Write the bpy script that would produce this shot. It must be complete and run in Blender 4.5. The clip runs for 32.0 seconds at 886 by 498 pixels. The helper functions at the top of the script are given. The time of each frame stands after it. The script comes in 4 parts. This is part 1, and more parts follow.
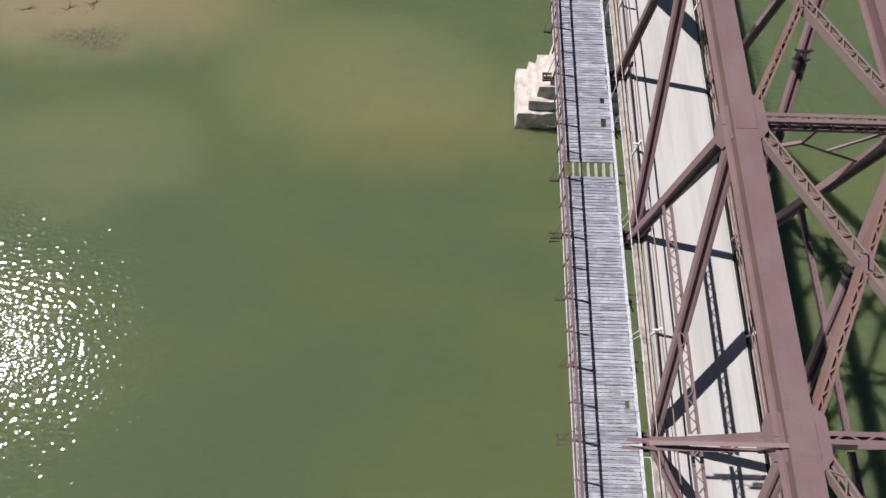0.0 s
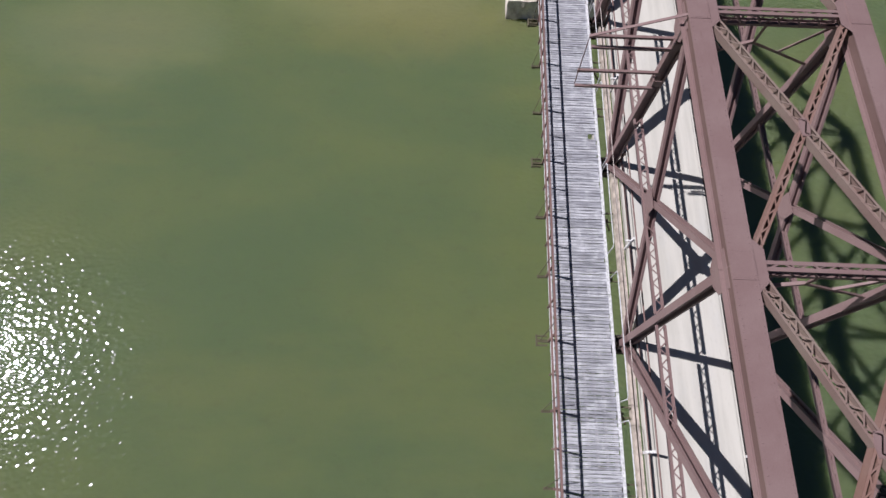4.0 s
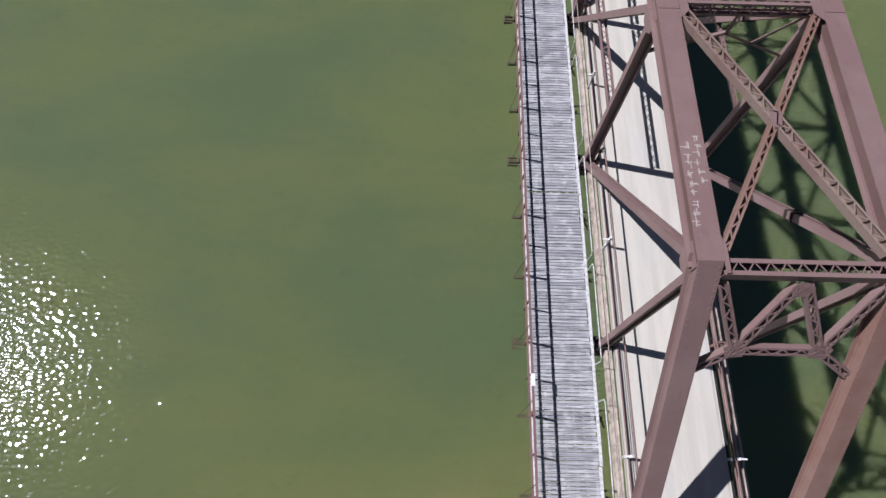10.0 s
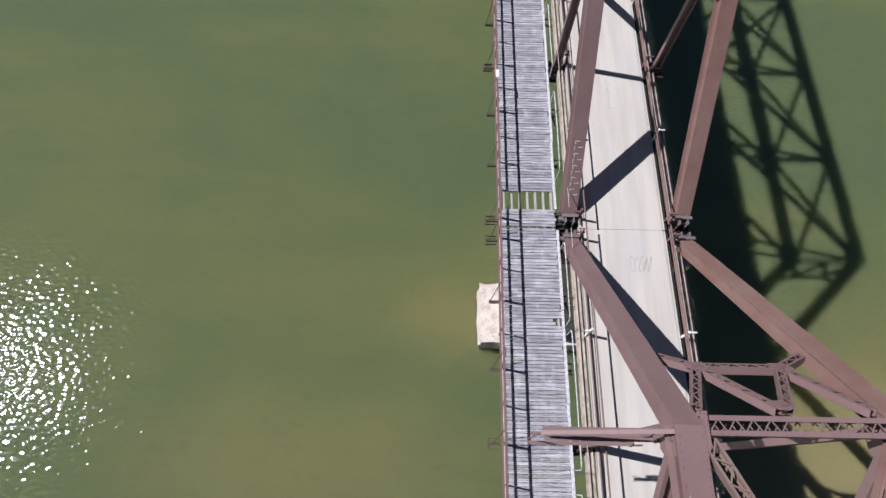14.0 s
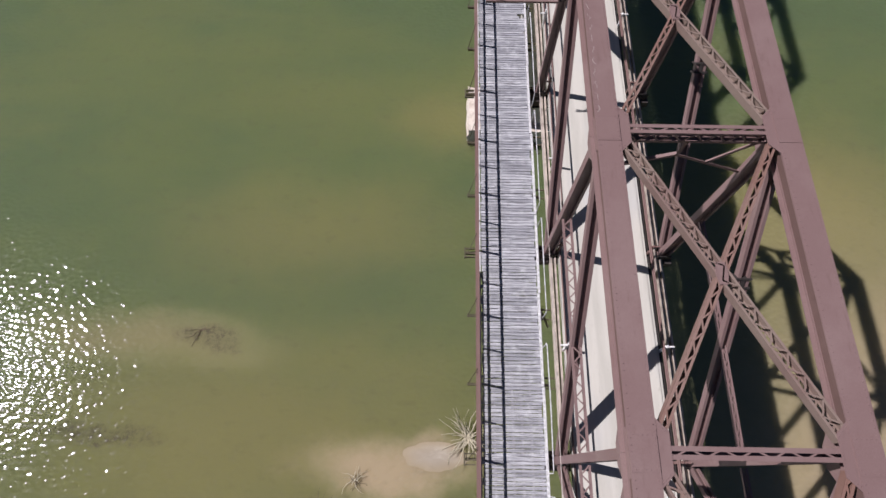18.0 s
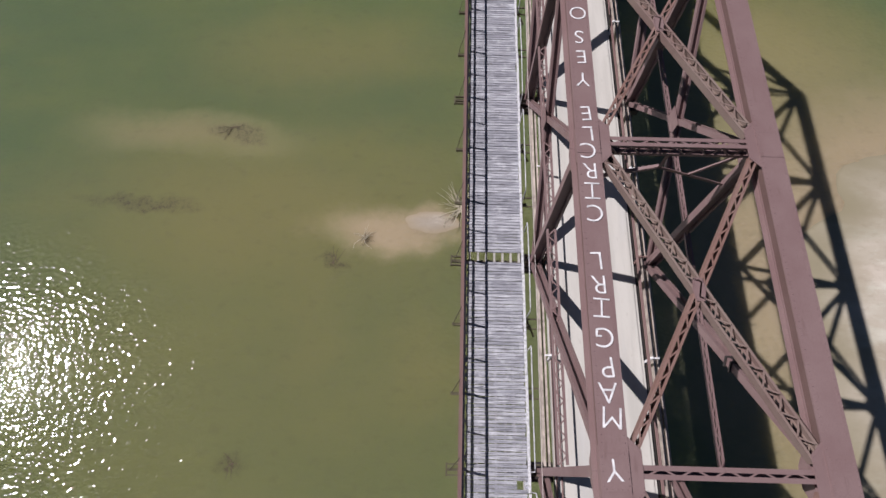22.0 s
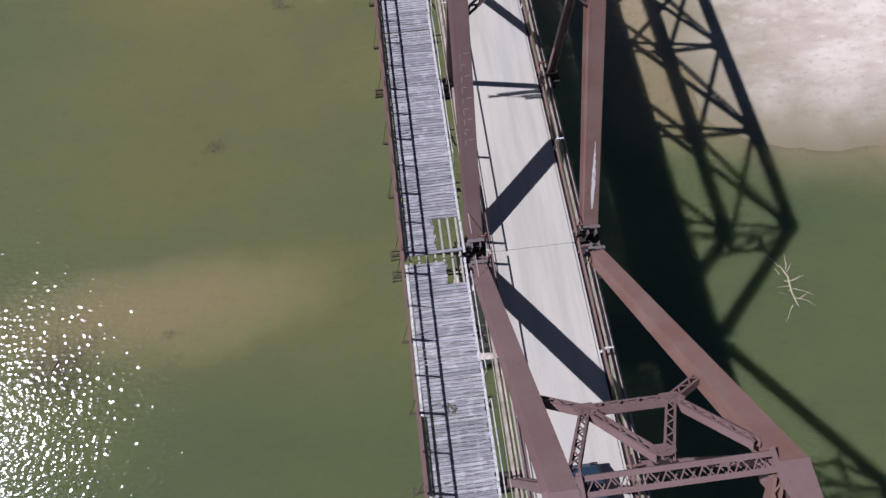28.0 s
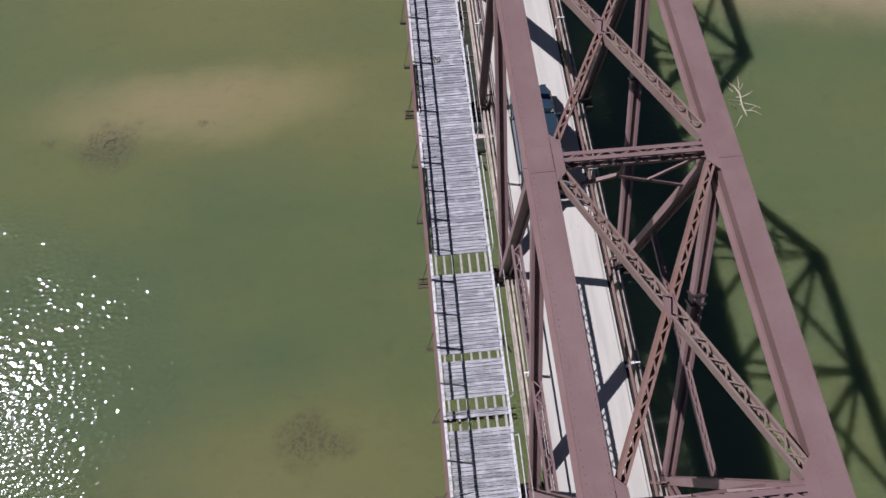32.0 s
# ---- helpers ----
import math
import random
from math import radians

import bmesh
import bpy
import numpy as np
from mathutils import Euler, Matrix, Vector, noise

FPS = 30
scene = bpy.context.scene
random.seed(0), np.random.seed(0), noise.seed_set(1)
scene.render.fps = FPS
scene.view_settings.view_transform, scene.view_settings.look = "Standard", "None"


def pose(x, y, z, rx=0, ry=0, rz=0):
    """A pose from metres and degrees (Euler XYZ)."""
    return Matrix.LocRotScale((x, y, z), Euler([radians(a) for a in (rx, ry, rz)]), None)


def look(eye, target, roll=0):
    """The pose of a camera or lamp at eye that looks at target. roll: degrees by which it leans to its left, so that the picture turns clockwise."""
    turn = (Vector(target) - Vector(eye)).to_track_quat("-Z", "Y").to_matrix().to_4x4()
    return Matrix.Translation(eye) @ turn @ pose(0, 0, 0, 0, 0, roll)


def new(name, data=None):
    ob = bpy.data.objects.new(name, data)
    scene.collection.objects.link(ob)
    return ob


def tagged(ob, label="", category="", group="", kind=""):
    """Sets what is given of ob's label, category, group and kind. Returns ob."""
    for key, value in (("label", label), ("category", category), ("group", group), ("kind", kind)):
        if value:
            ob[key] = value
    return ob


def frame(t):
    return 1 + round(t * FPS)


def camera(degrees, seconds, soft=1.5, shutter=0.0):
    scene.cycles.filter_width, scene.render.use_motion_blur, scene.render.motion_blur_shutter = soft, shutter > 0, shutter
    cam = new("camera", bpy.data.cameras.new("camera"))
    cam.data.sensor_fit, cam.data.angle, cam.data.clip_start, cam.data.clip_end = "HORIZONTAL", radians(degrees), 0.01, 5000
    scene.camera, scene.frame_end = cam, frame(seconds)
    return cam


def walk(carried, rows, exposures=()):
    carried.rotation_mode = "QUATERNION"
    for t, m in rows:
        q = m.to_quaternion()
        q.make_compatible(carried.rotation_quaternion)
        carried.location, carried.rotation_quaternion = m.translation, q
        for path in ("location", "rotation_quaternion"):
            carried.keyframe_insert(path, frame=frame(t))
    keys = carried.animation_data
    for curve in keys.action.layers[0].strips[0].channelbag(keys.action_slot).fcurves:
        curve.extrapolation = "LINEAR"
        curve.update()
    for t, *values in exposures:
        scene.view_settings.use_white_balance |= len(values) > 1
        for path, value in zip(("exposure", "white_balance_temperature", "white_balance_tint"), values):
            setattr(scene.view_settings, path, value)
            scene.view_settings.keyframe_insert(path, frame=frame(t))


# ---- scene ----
cam = camera(77.14, 32.0)
PATH = [
    (0, (-8.233, 33.869, 22.565), (-8.24, 34.551, 20.685), 1.10),
    (0.5, (-8.181, 32.138, 22.616), (-8.186, 32.829, 20.739), 1.37),
    (1, (-8.137, 30.381, 22.672), (-8.14, 31.082, 20.799), 1.51),
    (1.5, (-8.05, 28.572, 22.722), (-8.056, 29.284, 20.853), 1.55),
    (2, (-7.93, 26.856, 22.676), (-7.935, 27.576, 20.811), 1.68),
    (2.5, (-7.846, 25.187, 22.636), (-7.85, 25.915, 20.774), 1.89),
    (3, (-7.787, 23.586, 22.625), (-7.79, 24.321, 20.765), 1.97),
    (3.5, (-7.698, 22.116, 22.593), (-7.702, 22.855, 20.735), 1.89),
    (5.5, (-7.285, 16.982, 22.287), (-7.291, 17.712, 20.425), 1.40),
    (6, (-7.195, 15.538, 22.264), (-7.198, 16.274, 20.404), 1.40),
    (6.5, (-7.124, 14.132, 22.259), (-7.126, 14.869, 20.4), 1.35),
    (7, (-7.062, 12.781, 22.209), (-7.06, 13.519, 20.351), 1.53),
    (7.5, (-6.962, 11.387, 22.191), (-6.961, 12.127, 20.332), 1.37),
    (8, (-6.823, 9.912, 22.142), (-6.83, 10.656, 20.285), 1.10),
    (8.5, (-6.741, 8.473, 22.109), (-6.748, 9.219, 20.254), 1.04),
    (9, (-6.65, 6.986, 22.05), (-6.657, 7.733, 20.195), 1.09),
    (9.5, (-6.587, 5.517, 21.97), (-6.591, 6.268, 20.116), 1.11),
    (10, (-6.612, 4.004, 21.938), (-6.606, 4.754, 20.083), 1.82),
    (10.5, (-6.606, 2.467, 21.932), (-6.592, 3.213, 20.076), 2.32),
    (11, (-6.54, 0.954, 21.949), (-6.523, 1.695, 20.091), 2.38),
    (11.5, (-6.448, -0.667, 21.983), (-6.429, 0.072, 20.124), 2.38),
    (12, (-6.294, -2.425, 21.981), (-6.277, -1.684, 20.123), 2.24),
    (12.5, (-6.196, -4.179, 22.021), (-6.176, -3.439, 20.163), 2.26),
    (13, (-6.022, -6.076, 22.097), (-6.005, -5.332, 20.24), 2.07),
    (13.5, (-5.817, -8.036, 22.15), (-5.806, -7.288, 20.295), 1.78),
    (15.5, (-4.866, -16.301, 22.115), (-4.876, -15.531, 20.269), 0.54),
    (16, (-4.832, -18.195, 22.211), (-4.84, -17.434, 20.362), 0.38),
    (16.5, (-4.769, -20.224, 22.305), (-4.775, -19.468, 20.454), 0.37),
    (17, (-4.627, -22.284, 22.436), (-4.641, -21.536, 20.581), -0.00),
    (17.5, (-4.476, -24.374, 22.458), (-4.493, -23.629, 20.602), -0.21),
    (18, (-4.414, -26.415, 22.396), (-4.429, -25.668, 20.54), -0.18),
    (18.5, (-4.276, -28.414, 22.393), (-4.292, -27.667, 20.537), -0.30),
    (19, (-4.237, -30.457, 22.405), (-4.252, -29.709, 20.55), -0.44),
    (19.5, (-4.164, -32.614, 22.475), (-4.182, -31.859, 20.622), -0.58),
    (20, (-4.105, -34.719, 22.522), (-4.125, -33.963, 20.67), -0.67),
    (20.5, (-4.052, -36.779, 22.51), (-4.073, -36.027, 20.657), -0.46),
    (21, (-3.948, -38.894, 22.495), (-3.969, -38.14, 20.643), -0.57),
    (21.5, (-3.87, -40.983, 22.448), (-3.892, -40.228, 20.596), -0.34),
    (22, (-3.768, -43.016, 22.394), (-3.787, -42.268, 20.539), 0.10),
    (22.5, (-3.667, -45.12, 22.373), (-3.686, -44.371, 20.519), 0.04),
    (23, (-3.591, -47.232, 22.348), (-3.61, -46.482, 20.494), 0.07),
    (23.5, (-3.486, -49.301, 22.251), (-3.502, -48.553, 20.396), 0.29),
    (24, (-3.347, -51.391, 22.166), (-3.363, -50.646, 20.31), 0.23),
    (24.5, (-3.244, -53.49, 22.075), (-3.259, -52.744, 20.219), 0.35),
    (25, (-3.146, -55.574, 22.031), (-3.16, -54.832, 20.174), 0.25),
    (25.5, (-3.029, -57.737, 21.991), (-3.046, -56.988, 20.137), -0.19),
    (27.5, (-2.426, -66.404, 21.932), (-2.399, -65.676, 20.069), -0.28),
    (28, (-2.381, -68.573, 21.934), (-2.298, -67.84, 20.075), -0.68),
    (28.5, (-2.403, -70.714, 21.938), (-2.298, -69.984, 20.079), -0.93),
    (29, (-2.497, -72.694, 21.983), (-2.397, -71.972, 20.121), -0.75),
    (29.5, (-2.625, -74.731, 22.039), (-2.537, -74.008, 20.177), -0.47),
    (30, (-2.753, -76.753, 22.076), (-2.672, -76.03, 20.213), -0.33),
    (30.5, (-2.864, -78.828, 22.106), (-2.79, -78.105, 20.243), -0.47),
    (31, (-2.972, -80.921, 22.141), (-2.905, -80.197, 20.277), -0.46),
    (31.5, (-3.109, -83.027, 22.115), (-3.043, -82.299, 20.253), -0.39),
    (32, (-3.173, -85.038, 22.047), (-3.114, -84.31, 20.185), -0.61),
]
walk(cam, [(t, look(eye, target, roll)) for t, eye, target, roll in PATH],
     exposures=[(0, 0.1, 6210, 15), (9, 0.1, 6090, 15), (13, 0.09, 6110, 16), (16, 0.07, 6300, 17), (18, 0.04, 6330, 17), (20, -0.03, 6300, 17), (24, -0.12, 6220, 17),
                (28, -0.2, 5940, 20), (30, -0.16, 5940, 20), (32, -0.06, 6060, 19)])

# ---- light ----
SUN = Vector((-25.0, 4.8, 30.7)).normalized()
world = bpy.data.worlds.new("sky")
scene.world = world
world.use_nodes = True
wn = world.node_tree
sky = wn.nodes.new("ShaderNodeTexSky")
sky.sky_type, sky.sun_disc = "NISHITA", False
sky.air_density, sky.dust_density, sky.ozone_density = 0.8, 0.4, 4.0
sky.sun_elevation, sky.sun_rotation = math.asin(SUN.z), math.atan2(SUN.x, SUN.y) % (2 * math.pi)
wn.links.new(sky.outputs[0], wn.nodes["Background"].inputs[0])
wn.nodes["Background"].inputs[1].default_value = 0.031
lamp = bpy.data.lights.new("sun", "SUN")
lamp.energy, lamp.angle, lamp.color = 5.4, radians(0.53), (1.0, 0.96, 0.945)
new("sun", lamp).matrix_basis = look(SUN * 100, (0, 0, 0))

# ---- plan ----
PANEL = 8.48          # truss panel
WIDE = 4.97           # between truss planes
TOP = 9.34            # top of the upper chord
ROW = 60.32           # pier to pier
WATER = -15.8
PIERS = (60.32, 0.0, -60.32, -120.64)
SPANS = [(PIERS[i] - 0.48, PIERS[i + 1] + 0.48) for i in range(3)]


def node_y(span, k):
    """Along the bridge: panel point k, counted down from the span's far bearing."""
    return SPANS[span][0] - PANEL * k


# ---- materials ----
def nodes_of(name):
    m = bpy.data.materials.new(name)
    m.use_nodes = True
    t = m.node_tree
    return m, t, t.nodes["Principled BSDF"]


def add(t, kind, **values):
    n = t.nodes.new(kind)
    for k, v in values.items():
        n.inputs[k].default_value = v
    return n


def mixed(t, fac, a, b, blend="MIX"):
    n = t.nodes.new("ShaderNodeMix")
    n.data_type, n.blend_type = "RGBA", blend
    for i, v in ((0, fac), (6, a), (7, b)):
        if isinstance(v, (int, float)):
            n.inputs[i].default_value = v
        elif isinstance(v, tuple):
            n.inputs[i].default_value = (*v, 1)
        else:
            t.links.new(v, n.inputs[i])
    return n.outputs[2]


def ramp(t, value, a, b, lo=0.0, hi=1.0):
    n = t.nodes.new("ShaderNodeMapRange")
    n.interpolation_type = "SMOOTHSTEP"
    t.links.new(value, n.inputs[0])
    n.inputs[1].default_value, n.inputs[2].default_value = a, b
    n.inputs[3].default_value, n.inputs[4].default_value = lo, hi
    return n.outputs[0]


def place(t, scale=(1, 1, 1)):
    g = t.nodes.new("ShaderNodeNewGeometry")
    m = t.nodes.new("ShaderNodeMapping")
    m.inputs["Scale"].default_value = scale
    t.links.new(g.outputs["Position"], m.inputs[0])
    return m.outputs[0]


def noisy(t, scale, detail=4.0, stretch=(1, 1, 1), rough=0.55):
    n = add(t, "ShaderNodeTexNoise", Scale=scale, Detail=detail, Roughness=rough)
    t.links.new(place(t, stretch), n.inputs["Vector"])
    return n.outputs["Fac"]


def bumped(t, p, height, strength, distance):
    b = add(t, "ShaderNodeBump", Strength=strength, Distance=distance)
    t.links.new(height, b.inputs["Height"])
    t.links.new(b.outputs[0], p.inputs["Normal"])


def steel_paint(name, base, worn, dark, rough=0.55):
    m, t, p = nodes_of(name)
    c = mixed(t, ramp(t, noisy(t, 0.7, 5), 0.35, 0.7), base, worn)
    c = mixed(t, ramp(t, noisy(t, 5, 6, (1.6, 0.3, 0.5)), 0.58, 0.8, 0, 0.4), c, dark)
    c = mixed(t, ramp(t, noisy(t, 55, 3), 0.3, 0.75, 0, 0.3), c, dark)
    t.links.new(c, p.inputs["Base Color"])
    p.inputs["Roughness"].default_value = rough
    p.inputs["Specular IOR Level"].default_value = 0.35
    bumped(t, p, noisy(t, 40, 4), 0.25, 0.01)
    return m


def plain(name, color, rough=0.6, metal=0.0, vary=0.25, scale=6.0):
    m, t, p = nodes_of(name)
    d = tuple(v * (1 - vary) for v in color)
    c = mixed(t, ramp(t, noisy(t, scale, 5), 0.35, 0.7), color, d)
    t.links.new(c, p.inputs["Base Color"])
    p.inputs["Roughness"].default_value, p.inputs["Metallic"].default_value = rough, metal
    return m


def timber(name, light, dark, island):
    """Weathered boards that lie across the walkway: grain along x, tone by the board."""
    m, t, p = nodes_of(name)
    if island:
        tone = t.nodes.new("ShaderNodeNewGeometry").outputs["Random Per Island"]
    else:
        tone = t.nodes.new("ShaderNodeObjectInfo").outputs["Random"]
    c = mixed(t, ramp(t, tone, 0.0, 1.0), light, dark)
    grain = noisy(t, 16, 7, (0.07, 2.4, 1))
    c = mixed(t, ramp(t, grain, 0.40, 0.64, 0, 0.85), c, tuple(v * 0.34 for v in dark))
    c = mixed(t, ramp(t, noisy(t, 2.2, 5), 0.5, 0.75, 0, 0.5), c, (0.64, 0.645, 0.67))
    c = mixed(t, ramp(t, noisy(t, 5.0, 5, (0.4, 1, 1)), 0.58, 0.75, 0, 0.6), c, (0.12, 0.11, 0.10))
    t.links.new(c, p.inputs["Base Color"])
    p.inputs["Roughness"].default_value = 0.85
    bumped(t, p, grain, 0.5, 0.02)
    return m


STEEL = steel_paint("mauve_brown_steel_paint", (0.205, 0.134, 0.128), (0.232, 0.160, 0.152), (0.115, 0.068, 0.060))
RUST = steel_paint("rusty_steel_paint", (0.215, 0.122, 0.098), (0.250, 0.165, 0.140), (0.11, 0.055, 0.038), 0.75)
RAILING = steel_paint("railing_paint", (0.17, 0.10, 0.09), (0.20, 0.125, 0.11), (0.07, 0.04, 0.035), 0.6)
TAN = steel_paint("dust_covered_steel", (0.235, 0.180, 0.150), (0.205, 0.138, 0.120), (0.12, 0.07, 0.055), 0.8)
GREY = steel_paint("bare_grey_steel", (0.20, 0.18, 0.185), (0.15, 0.12, 0.12), (0.07, 0.055, 0.05), 0.6)
# rusty chord web; the side face's weaker light is put into the colour
WEB = steel_paint("rusty_side_shade_steel", (0.125, 0.076, 0.068), (0.155, 0.098, 0.088), (0.075, 0.042, 0.034), 0.75)
OLIVE = plain("weathered_bracket_steel", (0.10, 0.085, 0.05), 0.8)
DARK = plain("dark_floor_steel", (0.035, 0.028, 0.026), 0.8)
WHITE = plain("white_paint", (0.78, 0.77, 0.76), 0.7, vary=0.3)
KERB = plain("weathered_white_timber", (0.66, 0.66, 0.67), 0.85, vary=0.45, scale=9.0)
DUSTY = plain("dusty_pale_steel", (0.50, 0.43, 0.37), 0.85, vary=0.45, scale=3.0)
CABLE = plain("pale_cable_sheath", (0.52, 0.46, 0.42), 0.6)
PLANK = timber("weathered_grey_board", (0.50, 0.505, 0.535), (0.31, 0.315, 0.345), False)
PLANKS = timber("weathered_grey_boards", (0.50, 0.505, 0.535), (0.31, 0.315, 0.345), True)
JOIST = plain("pale_joist_timber", (0.42, 0.40, 0.36), 0.85)


def concrete():
    m, t, p = nodes_of("worn_concrete_road")
    c = mixed(t, ramp(t, noisy(t, 0.8, 6, (2.2, 0.18, 1)), 0.38, 0.66), (0.55, 0.53, 0.475), (0.465, 0.45, 0.40))
    c = mixed(t, ramp(t, noisy(t, 0.35, 6, (1.6, 0.5, 1)), 0.5, 0.72, 0, 0.55), c, (0.455, 0.46, 0.462))
    c = mixed(t, ramp(t, noisy(t, 7, 6, (1.4, 0.5, 1)), 0.57, 0.78, 0, 0.45), c, (0.36, 0.33, 0.28))
    c = mixed(t, ramp(t, noisy(t, 60, 3), 0.3, 0.8, 0, 0.25), c, (0.40, 0.38, 0.34))
    t.links.new(c, p.inputs["Base Color"])
    p.inputs["Roughness"].default_value = 0.9
    bumped(t, p, noisy(t, 30, 5), 0.3, 0.01)
    return m


def masonry():
    m, t, p = nodes_of("lime_washed_masonry")
    c = mixed(t, ramp(t, noisy(t, 1.6, 6), 0.4, 0.68), (0.66, 0.60, 0.53), (0.48, 0.40, 0.34))
    c = mixed(t, ramp(t, noisy(t, 9, 6), 0.52, 0.72, 0, 0.6), c, (0.24, 0.21, 0.18))
    t.links.new(c, p.inputs["Base Color"])
    p.inputs["Roughness"].default_value = 0.9
    bumped(t, p, noisy(t, 12, 6), 0.8, 0.06)
    return m


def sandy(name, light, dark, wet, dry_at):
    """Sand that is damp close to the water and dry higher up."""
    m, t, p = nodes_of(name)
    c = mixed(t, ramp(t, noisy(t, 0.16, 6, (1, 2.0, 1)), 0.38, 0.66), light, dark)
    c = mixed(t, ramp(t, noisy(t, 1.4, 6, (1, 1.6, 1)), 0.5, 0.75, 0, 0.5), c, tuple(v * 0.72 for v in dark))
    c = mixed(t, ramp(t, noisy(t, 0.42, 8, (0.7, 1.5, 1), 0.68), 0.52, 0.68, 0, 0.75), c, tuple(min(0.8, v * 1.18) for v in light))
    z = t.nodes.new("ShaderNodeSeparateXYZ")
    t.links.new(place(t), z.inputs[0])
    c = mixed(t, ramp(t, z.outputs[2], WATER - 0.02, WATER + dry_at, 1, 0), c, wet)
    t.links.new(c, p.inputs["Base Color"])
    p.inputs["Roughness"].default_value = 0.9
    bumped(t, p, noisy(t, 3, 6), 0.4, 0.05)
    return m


def sums(t, operation, a, b):
    n = t.nodes.new("ShaderNodeMath")
    n.operation = operation
    t.links.new(a, n.inputs[0])
    t.links.new(b, n.inputs[1])
    return n.outputs[0]


# shoals under the shallow water: centre, half lengths, how much of the sand shows
SHOALS = [
    (-14.0, -9.5, 16.0, 6.0, 0.5, 0), (-3.5, 0.0, 8.0, 4.0, 0.5, 0), (22.0, -8.0, 16.0, 12.0, 0.8, 0), (-44.0, 69.5, 26.0, 7.0, 0.9, 1), (-36.5, 55.0, 12.0, 6.0, 0.2, 1),
    (-16.0, 63.0, 14.0, 8.0, 0.24, 1), (-10.0, 58.0, 14.0, 6.0, 0.45, 0),
    (-16.0, -24.0, 26.0, 9.0, 0.6, 0), (-14.0, -34.0, 32.0, 28.0, 0.48, 0), (24.0, -24.0, 20.0, 24.0, 0.75, 1), (-12.0, -86.0, 16.0, 9.0, 0.5, 0), (-25.0, -17.8, 12.0, 3.0, 0.5, 1),
    (-21.0, -55.6, 15.0, 5.2, 0.85, 1), (-13.0, -57.0, 30.0, 9.0, 0.35, 0), (-13.6, -33.5, 3.4, 8.0, 0.25, 0), (-5.2, -36.0, 4.0, 6.0, 0.3, 0),
    (32.0, -31.0, 22.0, 24.0, 0.9, 1), (46.0, -32.0, 36.0, 23.0, 0.85, 2), (-8.0, -25.7, 7.6, 2.9, 1.0, 2), (-4.9, -25.4, 4.0, 2.2, 0.8, 2), (20.0, -42.0, 9.5, 8.0, 0.75, 1),
]
WEED = [(-26.8, -59.2, 3.8, 3.4), (-21.2, -17.7, 3.4, 1.3), (-27.5, -24.5, 7.0, 0.9), (-17.3, -42.9, 1.7, 0.9), (-31.9, -58.3, 0.8, 0.7), (-19.4, -57.6, 0.7, 0.6), (-12.1, -28.9, 2.2, 0.5), (-12.0, -83.0, 3.0, 2.2), (-39.3, 66.3, 4.2, 1.8)]
TINTS = ((0.222, 0.200, 0.084), (0.272, 0.224, 0.122), (0.360, 0.288, 0.182))


